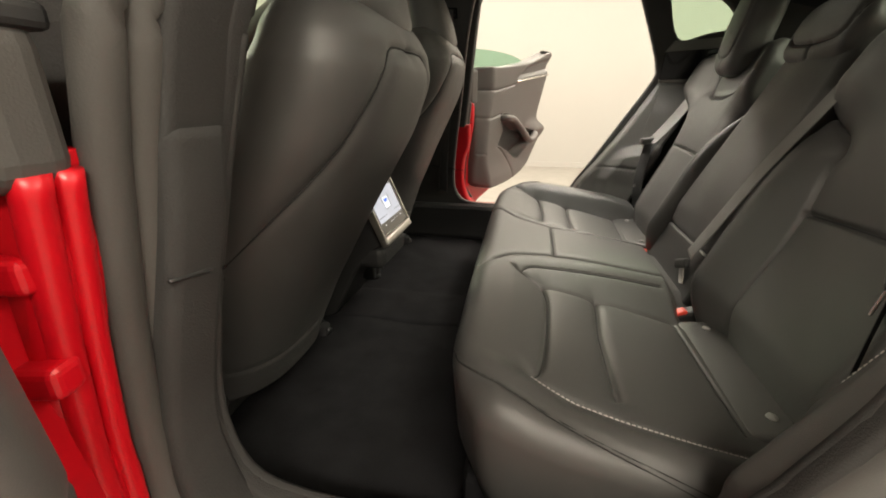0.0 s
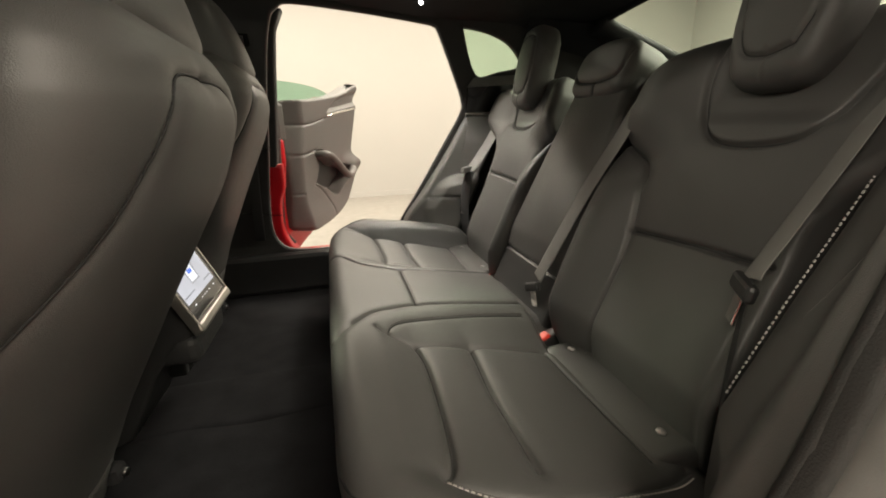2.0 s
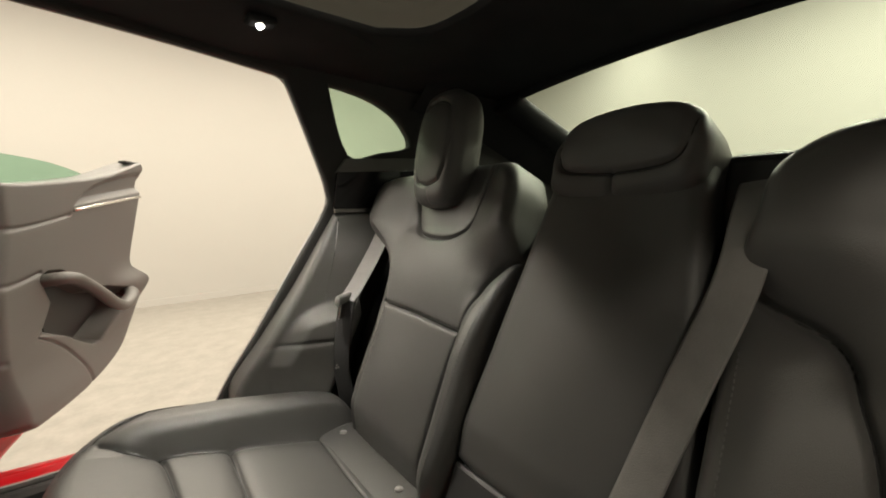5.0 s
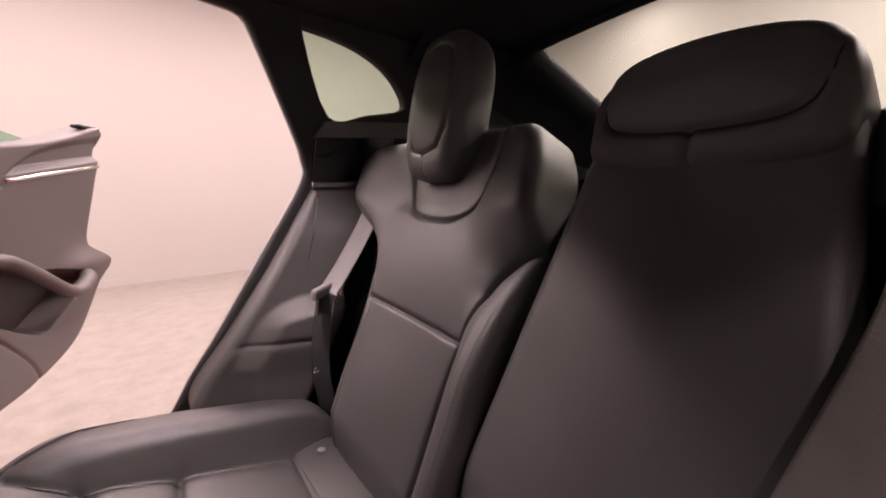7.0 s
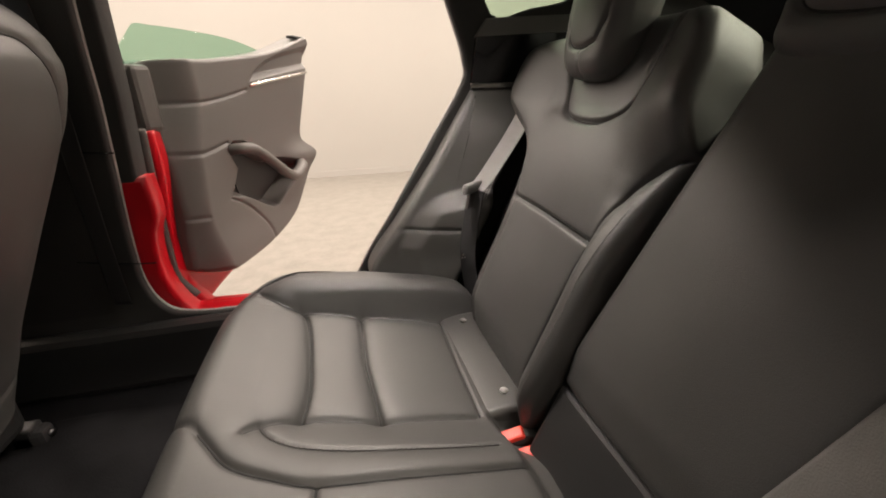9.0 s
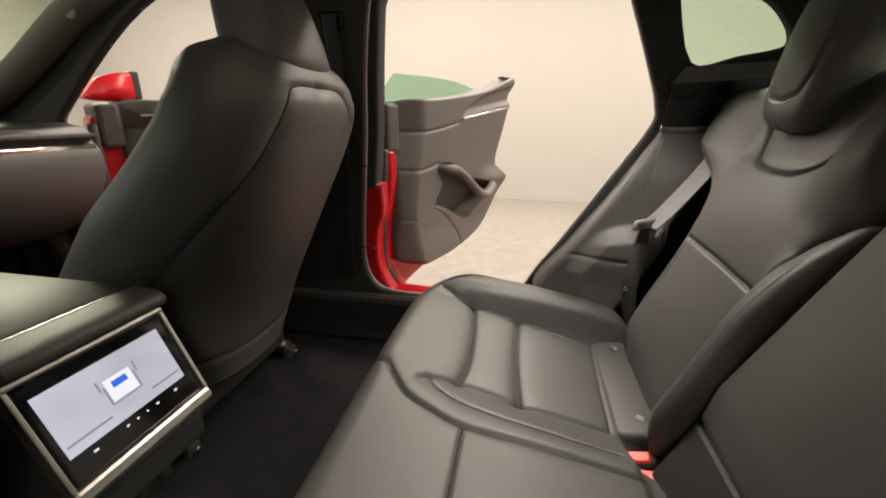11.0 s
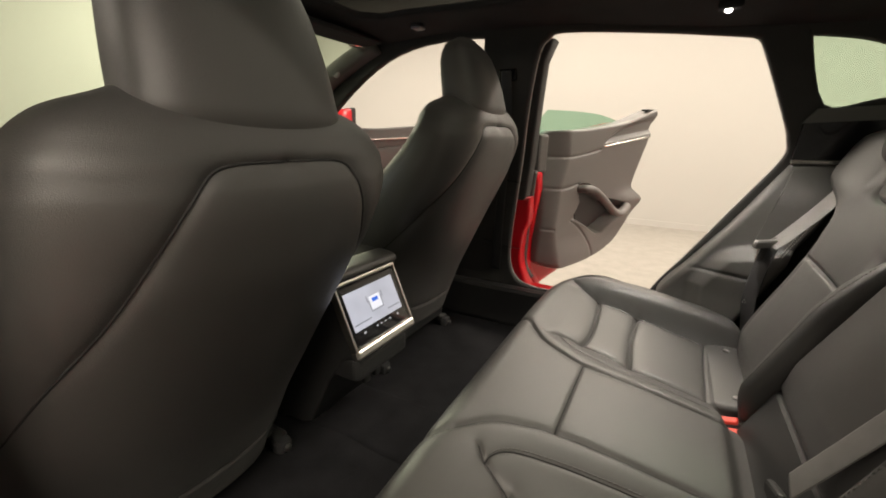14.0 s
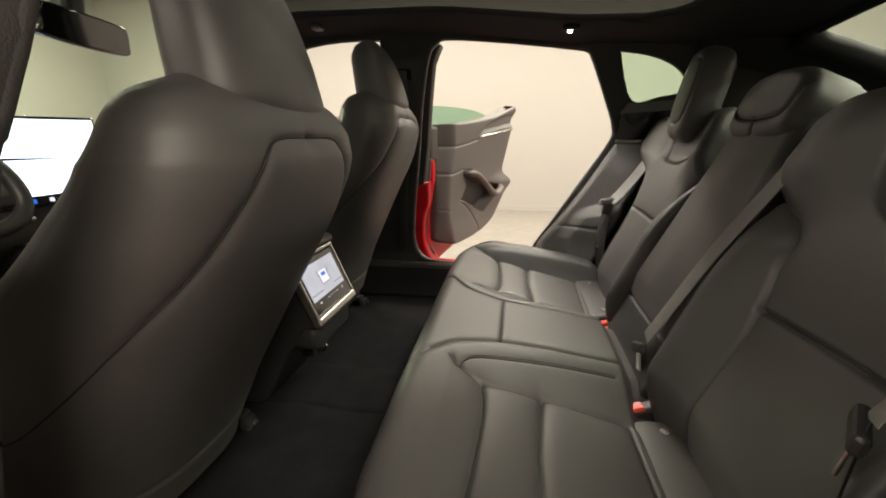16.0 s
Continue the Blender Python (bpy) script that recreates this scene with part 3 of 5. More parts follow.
roof_hole = spline([(0.60, -0.41), (0.68, -0.32), (0.69, 0.0), (0.68, 0.32), (0.60, 0.41), (0.50, 0.425), (0.0, 0.43), (-0.5, 0.43), (-0.60, 0.40), (-0.64, 0.32), (-0.64, 0.0), (-0.64, -0.32), (-0.60, -0.40), (-0.5, -0.43), (0.0, -0.43), (0.50, -0.425)], 5, True)
roof = plate("headliner", [(-0.79, -0.695), (1.07, -0.695), (1.07, 0.645), (-0.79, 0.645)], (roof_hole,), 0.009, HEADLINER, car, lambda a, b, c: (a, b, float(roof_z(a)) - 0.10 * b * b + 0.006 + c), 0.005, np.linspace(-0.6, 0.6, 13), "black fabric headliner", True, np.linspace(-0.7, 1.1, 16))
sheet("roof_panel", roof_grid(-0.80, 1.10, 0.70, 0.03), ROOF_GLASS, roof, "dark tinted glass roof")
for x in (-0.79, 1.062):
    tube("header_trim", [(x, y, roof_z(x) - 0.112 * y * y - (0.003 if x > 0 else -0.004)) for y in np.linspace(-0.6, 0.6, 15)], 0.014, HEADLINER, roof, False, "black header trim", 10)


def slope_glass(name, low, high, mat, label):
    """A curved screen between a low and a high edge, each (x, half width, z middle, drop at the ends)."""
    g = []
    for t in np.linspace(0, 1, 14):
        row = []
        for v in np.linspace(-1, 1, 19):
            x = low[0] + (high[0] - low[0]) * t
            z = low[2] + (high[2] - low[2]) * t - v * v * (low[3] + (high[3] - low[3]) * t) + 0.02 * math.sin(math.pi * t)
            bow = 0.06 * v * v * (1 if high[0] > low[0] else -1)
            row.append((x + bow, v * (low[1] + (high[1] - low[1]) * t), z))
        g.append(row)
    return sheet(name, g, mat, car, label)


slope_glass("windscreen", (-1.78, 0.72, 0.965, 0.0), (-0.81, 0.62, 1.39, 0.04), SCREEN_GLASS, "faintly green windscreen")
slope_glass("rear_window", (2.0, 0.60, 1.00, 0.03), (1.06, 0.58, 1.330, 0.040), REAR_GLASS, "green tinted rear window")
for sy in (1, -1):
    # dark trim along the screens' edges
    tube("pillar_cover", [(x, sy * y, z) for x, y, z in spline([(-0.74, 0.615, 1.355), (-0.95, 0.625, 1.268), (-1.25, 0.655, 1.115), (-1.62, 0.70, 0.96)], 8)], 0.046, PILLAR_GREY, car, False, "grey fabric windscreen pillar cover", 14, 0.75)
    tube("rear_pillar_cover", [(x, sy * (y + (0.0 if sy > 0 else 0.04)), z) for x, y, z in spline([(1.04, 0.522, 1.275), (1.18, 0.530, 1.228), (1.33, 0.542, 1.180), (1.60, 0.55, 1.09), (1.95, 0.55, 0.985)], 8)], 0.05, HEADLINER, car, False, "black rear pillar lining", 14, 0.6)
    sheet("pillar_filler", [[(x, sy * (y0 + (y1 - y0) * t), z + dz * t) for t in np.linspace(0, 1, 5)] for x, y0, y1, z, dz in ((0.80, 0.70, 0.56, 1.21, 0.09), (1.06, 0.70, 0.53, 1.16, 0.115), (1.33, 0.70, 0.55, 1.08, 0.10), (1.95, 0.71, 0.55, 0.93, 0.05))], HEADLINER, car, "black rear quarter lining")
    bm = bmesh.new()
    bmesh.ops.create_cone(bm, cap_ends=True, segments=28, radius1=0.022, radius2=0.019, depth=0.006, matrix=pose(-0.935, sy * 0.592, 1.262, 90 + sy * 12, 0, 0))
    part("pillar_speaker", bm, RIM, car, "small round pale pillar cover", True)
    # grab point and reading lamp on the headliner's side
    lamp = boxed("reading_lamp", 0.345, 0.395, 0.452, 0.488, 1.312, 1.326, HEADLINER, roof, 0.005, Matrix.Diagonal((1, sy, 1, 1)), "small lit reading lamp")
    bm = bmesh.new()
    bmesh.ops.create_uvsphere(bm, u_segments=12, v_segments=6, radius=0.0075, matrix=pose(0.368, sy * 0.47, 1.312))
    part("lamp_lens", bm, LAMP_GLOW, lamp, "glowing lens", True)
    boxed("coat_hook", -0.51, -0.475, 0.49, 0.53, 1.358, 1.378, DARK_METAL, roof, 0.006, Matrix.Diagonal((1, sy, 1, 1)), "small grey coat hook")
bm = bmesh.new()
bmesh.ops.create_uvsphere(bm, u_segments=12, v_segments=6, radius=0.009, matrix=pose(-0.70, 0.13, 1.372))
part("map_lamp", bm, LAMP_GLOW, roof, "glowing map lamp", True)

# ---- wheels ----
for x in (1.16, -1.62):
    for sy in (1, -1):
        n = 72
        wheel = part("wheel", bmesh.new(), RUBBER, car, "black tyre on a dark rim")
        section = [(0.225, -0.10), (0.305, -0.115), (0.335, -0.085), (0.34, 0.0), (0.335, 0.085), (0.305, 0.115), (0.225, 0.10)]
        rings = [[(x + r * math.cos(2 * math.pi * k / n), sy * 0.82 + w, 0.34 + r * math.sin(2 * math.pi * k / n)) for k in range(n)] for r, w in section]
        under(loft("tyre", rings, RUBBER, None, "black rubber tyre"), wheel)
        bm = bmesh.new()
        bmesh.ops.create_cone(bm, cap_ends=True, segments=48, radius1=0.225, radius2=0.225, depth=0.18, matrix=pose(x, sy * 0.82, 0.34, 90, 0, 0))
        under(part("rim", bm, DARK_METAL, None, "dark grey metal rim", True), wheel)

# ---- doors ----
DOOR_SHELL = [(-0.052, 0.42), (-0.046, 0.9), (0.015, 1.02), (0.30, 1.032), (0.64, 1.09), (0.69, 1.05), (0.63, 0.93), (0.56, 0.80), (0.58, 0.74), (0.53, 0.65), (0.43, 0.55), (0.28, 0.475), (0.13, 0.425), (0.03, 0.395)]
DOOR_TRIM_OUT = [(0.004, 0.54), (0.008, 0.80), (0.008, 1.00), (0.03, 1.05), (0.20, 1.062), (0.48, 1.100), (0.70, 1.160), (0.735, 1.160), (0.735, 1.12), (0.66, 0.965), (0.592, 0.825), (0.602, 0.795), (0.64, 0.765), (0.64, 0.735), (0.59, 0.645), (0.48, 0.555), (0.31, 0.498), (0.13, 0.478), (0.06, 0.482), (0.015, 0.505)]
POCKET = [(0.150, 0.685), (0.20, 0.672), (0.25, 0.655), (0.30, 0.625), (0.345, 0.603), (0.38, 0.604), (0.45, 0.638), (0.52, 0.672), (0.558, 0.70), (0.555, 0.722), (0.51, 0.742), (0.45, 0.758), (0.40, 0.765), (0.35, 0.79), (0.30, 0.818), (0.25, 0.838), (0.205, 0.842), (0.178, 0.83), (0.182, 0.80), (0.20, 0.76)]
UPPER_HOLLOW = [(0.325, 1.005), (0.375, 1.042), (0.43, 1.070), (0.50, 1.092), (0.62, 1.118), (0.74, 1.140), (0.74, 1.062), (0.60, 1.043), (0.45, 1.022)]

def car_door(hinge, angle, sy, stretch=1.0, mirror=False, label=""):
    ca, sa = math.cos(radians(angle)), math.sin(radians(angle))

    def at(s, n, z):
        s = s * stretch
        return (hinge[0] + ca * s + sa * n, sy * (hinge[1] + sa * s - ca * n), z)

    shell = plate("door", spline(DOOR_SHELL, 5, True), (), 0.068, RED, car, lambda a, b, c: at(a, c - 0.084, b), 0.018, (), label)
    lines = [spline([(-0.02, 0.951), (0.10, 0.951), (0.20, 0.962), (0.31, 0.982)], 8), spline([(-0.02, 0.83), (0.065, 0.823), (0.12, 0.828), (0.18, 0.84)], 8),
             spline([(-0.03, 0.66), (0.02, 0.655), (0.05, 0.652)], 6), spline([(0.15, 0.682), (0.20, 0.655), (0.25, 0.615), (0.29, 0.565), (0.31, 0.52), (0.313, 0.49)], 8)]

    def top(a, b):
        corner = np.interp(b, [0.46, 0.50, 0.65, 0.83, 0.955, 1.06], [0.11, 0.075, 0.046, 0.062, 0.10, 0.095])
        front = -0.074 * step(corner - a, -0.012, 0.095)
        arm = 0.030 * np.exp(-((b - 0.745) / 0.045) ** 2) * step(a, 0.40, 0.56)
        d = inside(a, b, POCKET)
        arm = arm * step(d, 0.012, 0.0)
        pocket = -np.minimum(d * 3.8, 0.074) * (0.55 + 0.45 * step(a, 0.17, 0.27))
        upper = -np.minimum(inside(a, b, UPPER_HOLLOW) * 1.2, 0.020)
        low = 0.010 * step(b, 0.62, 0.52)
        return 0.064 + front + arm + pocket + upper + low + grooves(a, b, lines, 0.0015, 0.0060, 0.010, 0.0038)

    pillow("trim_panel", spline(DOOR_TRIM_OUT, 6, True), (0.33, 0.80), top, lambda a, b, h: at(a, h, b), DOOR_TRIM, shell, 0.010, 0.085, 460, 110, "grey-black stuffed trim panel")
    grip = spline([(0.190, 0.045, 0.815), (0.200, 0.085, 0.820), (0.235, 0.100, 0.815), (0.28, 0.106, 0.788), (0.33, 0.110, 0.752), (0.38, 0.112, 0.716), (0.42, 0.112, 0.700), (0.46, 0.110, 0.704), (0.51, 0.098, 0.722), (0.55, 0.060, 0.728)], 8)
    tube("pull_handle", [at(*p) for p in grip], 0.021, DOOR_TRIM, shell, False, "rounded leather pull handle", 14, 0.8)
    strip = [at(s, 0.066, 0.994 + (s - 0.32) * 0.128) for s in np.linspace(0.325, 0.690, 8)]
    # black plate over the pocket floor, drawn as the shade inside it
    shade_loop = np.array(POCKET)[2:17]
    shade_loop = shade_loop.mean(0) + (shade_loop - shade_loop.mean(0)) * 0.86
    plate("pocket_shade", [tuple(p) for p in shade_loop], (), 0.002, PLASTIC, shell, lambda a, b, c: at(a, -0.005 + c, b), 0.001, (), "black plate standing in for the pocket's shade")
    tube("bright_strip", strip, 0.0055, CHROME, shell, False, "bright metal strip")
    boxed("lock_cover", 0.66, 0.738, 0.02, 0.05, 1.158, 1.168, PLASTIC, shell, 0.004, Matrix(((ca * stretch, sa, 0, hinge[0]), (sy * sa * stretch, -sy * ca, 0, sy * hinge[1]), (0, 0, 1, 0), (0, 0, 0, 1))), "dark plastic top corner")
    if not mirror:
        plate("door_glass", spline([(0.01, 1.02), (0.03, 1.122), (0.10, 1.135), (0.28, 1.136), (0.42, 1.128), (0.56, 1.10), (0.58, 1.06), (0.55, 1.02)], 5, True), (), 0.002, GREEN_GLASS, shell, lambda a, b, c: at(a, c - 0.02, b), 0.0005, (), "half-lowered green tinted door glass")
    # hinge-side seals and cover
    boxed("edge_cover", *((-0.004, 0.04) if angle > 80 else (-0.046, 0.012)), -0.136, 0.03, 0.888, 1.04, RUBBER, shell, 0.012, Matrix(((ca * stretch, sa, 0, hinge[0]), (sy * sa * stretch, -sy * ca, 0, sy * hinge[1]), (0, 0, 1, 0), (0, 0, 0, 1))), "grey plastic edge cover")
    band = spline(DOOR_SHELL, 5, True)
    band = band + (band - band.mean(0)) * 0.014
    plate("edge_band", band, (), 0.038, RUBBER, shell, lambda a, b, c: at(a, c - 0.090, b), 0.012, (), "dark grey rubber band round the door edge")
    for z in (0.60, 0.78):
        boxed("hinge", -0.075, 0.01, -0.10, -0.05, z - 0.025, z + 0.025, RED, shell, 0.006, Matrix(((ca, sa, 0, hinge[0]), (sy * sa, -sy * ca, 0, sy * hinge[1]), (0, 0, 1, 0), (0, 0, 0, 1))), "red painted hinge")
    if mirror:
        strip = [at(s, 0.070, 1.000 + (s - 0.1) * 0.06) for s in np.linspace(0.05, 0.62, 8)]
        tube("trim_inlay", strip, 0.016, CHROME, shell, False, "pale brushed inlay along the door top", 12, 0.4, (0, 0, 1))
        tube("edge_seal", [at(-0.058, 0.012, z) for z in np.linspace(0.44, 0.97, 12)], 0.016, RUBBER, shell, False, "grey rubber edge seal", 12)
        loop = spline([(0.0, 0.0), (0.02, 0.035), (0.055, 0.075), (0.10, 0.092), (0.15, 0.095), (0.155, 0.05), (0.15, 0.0), (0.08, -0.008)], 4, True)
        pillow("mirror_housing", loop, (0.09, 0.045), lambda a, b: 0.02 + 0 * a, lambda a, b, h: at((a - 0.05) / stretch, -0.20 - h, 1.06 + b), RED, shell, 0.03, 0.13, 100, 16, "red painted wing mirror")
        swing = Matrix(((ca, sa, 0, hinge[0]), (sy * sa, -sy * ca, 0, sy * hinge[1]), (0, 0, 1, 0), (0, 0, 0, 1)))
        boxed("mirror_glass_rim", 0.100, 0.135, -0.33, -0.10, 1.06, 1.165, PLASTIC, shell, 0.008, swing @ pose(0, 0, 0, 0, 0, 0), "dark grey mirror rim")
        boxed("mirror_foot", 0.04, 0.15, -0.22, -0.02, 1.03, 1.06, GLOSS_BLACK, shell, 0.01, swing, "black mirror foot")
    return shell


car_door((-0.17, 0.93), 64.7, 1, label="open red rear door with grey trim")
car_door((-0.212, 0.972), 83, -1, label="open red rear door with grey trim")
car_door((-1.225, 0.915), 62, 1, 1.25, True, label="open red front door with grey trim")
car_door((-1.27, 0.985), 0, -1, 1.32, label="closed red front door with grey trim")

# ---- rear bench ----
bench = thing("rear_bench_seat", "black leather rear bench seat with stuffed seams", "car seat", at=(0.3, 0, 0.40))


def mirrored(line):
    return [np.array(line), np.array(line) * (1, -1)]


BENCH_Y = -0.027
A = spline([(-0.005, 0.262), (0.035, 0.245), (0.067, 0.205), (0.10, 0.165), (0.15, 0.140), (0.20, 0.124), (0.30, 0.118), (0.46, 0.112)], 8)
B = spline([(0.122, 0.240), (0.132, 0.220), (0.150, 0.203), (0.180, 0.190), (0.235, 0.178), (0.30, 0.170), (0.38, 0.163), (0.44, 0.160)], 8)
L = spline([(0.105, 0.222), (0.125, 0.240), (0.168, 0.257), (0.23, 0.257), (0.286, 0.253), (0.36, 0.255), (0.44, 0.258)], 8)
C = spline([(0.150, 0.584), (0.164, 0.565), (0.174, 0.48), (0.180, 0.36), (0.178, 0.30), (0.170, 0.258)], 8)
D = [(0.276, 0.578), (0.274, 0.40), (0.286, 0.254)]
E = [(0.456, 0.572), (0.450, 0.40), (0.448, 0.26)]
F = spline([(0.150, 0.588), (0.170, 0.605), (0.21, 0.621), (0.28, 0.630), (0.36, 0.626), (0.45, 0.612), (0.505, 0.590)], 8)
G = spline([(0.028, 0.555), (0.045, 0.602), (0.09, 0.645), (0.16, 0.676), (0.26, 0.695), (0.40, 0.700), (0.50, 0.685)], 8)
K = spline([(0.075, 0.612), (0.11, 0.592), (0.15, 0.584), (0.20, 0.580), (0.33, 0.577), (0.46, 0.572)], 8)
H = [(0.200, -0.122), (0.200, 0.122)]


def cushion_top(x, y):
    ay = np.abs(y)
    z = np.interp(x, [0.0, 0.04, 0.10, 0.20, 0.30, 0.45, 0.60], [0.577, 0.573, 0.566, 0.552, 0.540, 0.516, 0.475])
    ya = np.interp(x, A[:, 0], A[:, 1])
    yl = np.interp(x, [0.0, 0.105, 0.125, 0.168, 0.286, 0.44, 0.6], [0.36, 0.30, 0.27, 0.262, 0.256, 0.262, 0.262])
    depth = np.interp(x, [0.0, 0.05, 0.11, 0.17, 0.28, 0.45, 0.6], [0.0, 0.002, 0.010, 0.024, 0.038, 0.052, 0.055])
    fall = np.clip((ay - ya - 0.004) / (yl - ya - 0.004), 0, 1)
    foot = np.where(y < 0, np.interp(x, [0.05, 0.15, 0.21, 0.45], [0.56, 0.588, 0.616, 0.612]), 0.577)
    well = (0.35 * fall + 0.65 * fall * fall * (3 - 2 * fall)) * np.where(y < 0, 1.0, step(ay - foot, 0.035, -0.003))
    z = z - depth * well + np.where(y < 0, 0.014 * step(ay - foot, 0.0, 0.05), 0.026 * step(ay - foot, 0.0, 0.062)) * step(x, 0.03, 0.16) - 0.012 * step(ay, 0.66, 0.71) * step(x, 0.25, 0.5) - 0.025 * step(x, 0.455, 0.482) * step(ay, 0.272, 0.25)
    z = z - 0.02 * step(x, 0.51, 0.58)
    pads = sum((mirrored(q) for q in (C, D)), [])
    edges = sum((mirrored(q) for q in (A, L)), []) + [K, F * (1, -1)]
    soft = sum((mirrored(q) for q in (E, B, G)), []) + [H]
    return z + grooves(x, y, pads, 0.012, 0.005, 0.014, 0.0042) + grooves(x, y, edges, 0.006, 0.005, 0.012, 0.0042) + grooves(x, y, soft, 0.003, 0.002, 0.010, 0.004)




loop = spline([(0.010, 0.0), (0.005, 0.25), (0.004, 0.45), (0.012, 0.575), (0.045, 0.66), (0.11, 0.708), (0.25, 0.715), (0.45, 0.70), (0.55, 0.66), (0.59, 0.5), (0.59, 0.25), (0.59, 0.0), (0.59, -0.25), (0.59, -0.5), (0.55, -0.66), (0.45, -0.70), (0.25, -0.715), (0.11, -0.708), (0.062, -0.66), (0.030, -0.575), (0.022, -0.45), (0.015, -0.25)], 10, True)


def on_bench(a, b, lift=0.0008):
    """A place on the cushion's skin, its rounded edge included."""
    return a, b + BENCH_Y, cushion_top(a, b) + lift - skin_drop(a, b, loop, 0.045)


cushion = pillow("cushion", loop, (0.30, 0.0), cushion_top, lambda a, b, h: (a + 0.04 * step(h, 0.46, 0.32) * step(a, 0.3, 0.0), b * (1 - 0.03 * step(h, 0.5, 0.3)) + BENCH_Y, h), LEATHER, None, 0.045, 0.25, 900, 190, "black leather seat cushion with deep seams", 10)
under(cushion, bench)
seams(sum((mirrored(q) for q in (A[12:], L, C, D, E)), []) + [H, K[6:]], on_bench, cushion)
for sy in (1, -1):
    seams([G * (1, sy), G[3:] * (1, sy) + (0.003, 0.006 * sy)], on_bench, cushion, 0.0008)
g = resample_open(F, 90) * (1, -1)
under(tube("piping", np.stack(on_bench(g[:, 0], g[:, 1] - 0.004, 0.0014), -1), 0.0028, LEATHER, None, False, "smooth leather piping"), cushion)
under(stitches("stitching", np.stack(on_bench(g[:, 0], g[:, 1] - 0.0095, 0.0014), -1), STITCH, None, 0.0045, 0.0028, 0.0008, label="pale thread stitching"), cushion)
for sy in (1, -1):
    g = resample_open(B, 70) * (1, sy)
    under(stitches("stitching", np.stack(on_bench(g[:, 0], g[:, 1] - 0.004 * sy, 0.0012), -1), LEATHER, None, label="black thread stitching"), bench)
seams(mirrored(B), on_bench, cushion, 0.0011)

LEAN = (0.125, 0.29)
UX, UZ = (v / math.hypot(*LEAN) for v in LEAN)


def on_back(yc, x0=0.50):
    """Lays (a, b, h) on the leaning seat back: a across, b up it, h out of it."""
    return lambda a, b, h: (x0 + b * UX - h * UZ, yc + a, 0.45 + b * UZ + h * UX)


def upright(yc):
    """As on_back, but standing steeper above the shoulders."""
    return lambda a, b, h: (0.50 + 0.57 * UX + (b - 0.57) * 0.20 - h * 0.98, yc + a, 0.45 + 0.57 * UZ + (b - 0.57) * 0.98 + h * 0.20)


def side_backrest(sy):
    # the near seat's bolster is a little wider and its panels sit lower
    ext, low = (0.0, 0.0) if sy > 0 else (0.033, 0.027)

    def flip(pts, drop=0.0):
        return [((a - ext if a < -0.24 else a) * sy, b - drop) for a, b in pts]

    loop = spline(flip([(-0.20, -0.04), (-0.05, -0.04), (0.09, -0.04), (0.104, 0.10), (0.104, 0.28), (0.107, 0.39), (0.150, 0.447), (0.232, 0.510), (0.257, 0.570), (0.238, 0.63), (0.16, 0.665), (0.0, 0.68), (-0.15, 0.676), (-0.225, 0.655), (-0.265, 0.605), (-0.278, 0.54), (-0.290, 0.475), (-0.290, 0.41), (-0.282, 0.30), (-0.278, 0.15), (-0.255, 0.03)]), 10, True)
    U = spline(flip([(0.108, 0.690), (0.093, 0.62), (0.066, 0.55), (0.035, 0.512), (-0.02, 0.498), (-0.085, 0.500), (-0.125, 0.522), (-0.150, 0.565), (-0.165, 0.63), (-0.165, 0.69)], low), 8)
    T = spline(flip([(0.085, 0.330), (-0.05, 0.328), (-0.195, 0.320)], low), 6)
    W = spline(flip([(-0.180, -0.04), (-0.187, 0.10), (-0.187, 0.22), (-0.198, 0.32), (-0.214, 0.375), (-0.236, 0.425), (-0.262, 0.455), (-0.300, 0.478)]), 8)
    V = spline(flip([(0.085, -0.04), (0.084, 0.15), (0.084, 0.33), (0.11, 0.40), (0.17, 0.465)]), 8)
    S = spline(flip([(-0.246, 0.02), (-0.257, 0.15), (-0.261, 0.30), (-0.268, 0.40)]), 8)

    def top(a, b):
        s = a * sy
        wings = 0.040 * step(b, 0.43, 0.53) * step(np.abs(s + 0.02), 0.10, 0.24) * step(b, 0.71, 0.62)
        bolster = 0.042 * step(s, -0.185, -0.250 - ext) * step(b, 0.49, 0.26) + 0.010 * step(s, 0.08, 0.11) * step(b, 0.42, 0.36)
        pinch = -0.022 * np.exp(-seam_distance(a, b, W[36:]) / 0.024)
        belly = 0.012 * np.exp(-((b - 0.42) / 0.10) ** 2) + 0.008 * np.exp(-((b - 0.17) / 0.10) ** 2 - (s / 0.1) ** 2)
        curl = -0.050 * step(b, 0.10, -0.03)
        neck = -0.006 * step(b, 0.50, 0.53) * step(np.abs(s + 0.03), 0.13, 0.10)
        return 0.006 + curl + wings + bolster + pinch + belly + neck + grooves(a, b, [U], 0.003, 0.010, 0.009, 0.0042) + grooves(a, b, [W], 0.005, 0.008, 0.012, 0.0042) + grooves(a, b, [T], 0.003, 0.009, 0.010, 0.0042) + grooves(a, b, [V], 0.003, 0.002, 0.012, 0.004)

    yc = 0.43 if sy > 0 else -0.505
    back = under(pillow("backrest", loop, (0, 0.36), top, on_back(yc), LEATHER, None, 0.024, 0.125, 640, 120, "black leather backrest with winged shoulders", 7, 0.035), bench)
    lay = on_back(yc)
    seams([U[(U[:, 1] < 0.65)], T, W[:48]], lambda a, b: lay(a, b, top(a, b) + 0.0008), back)
    p = resample_open(S, 120)
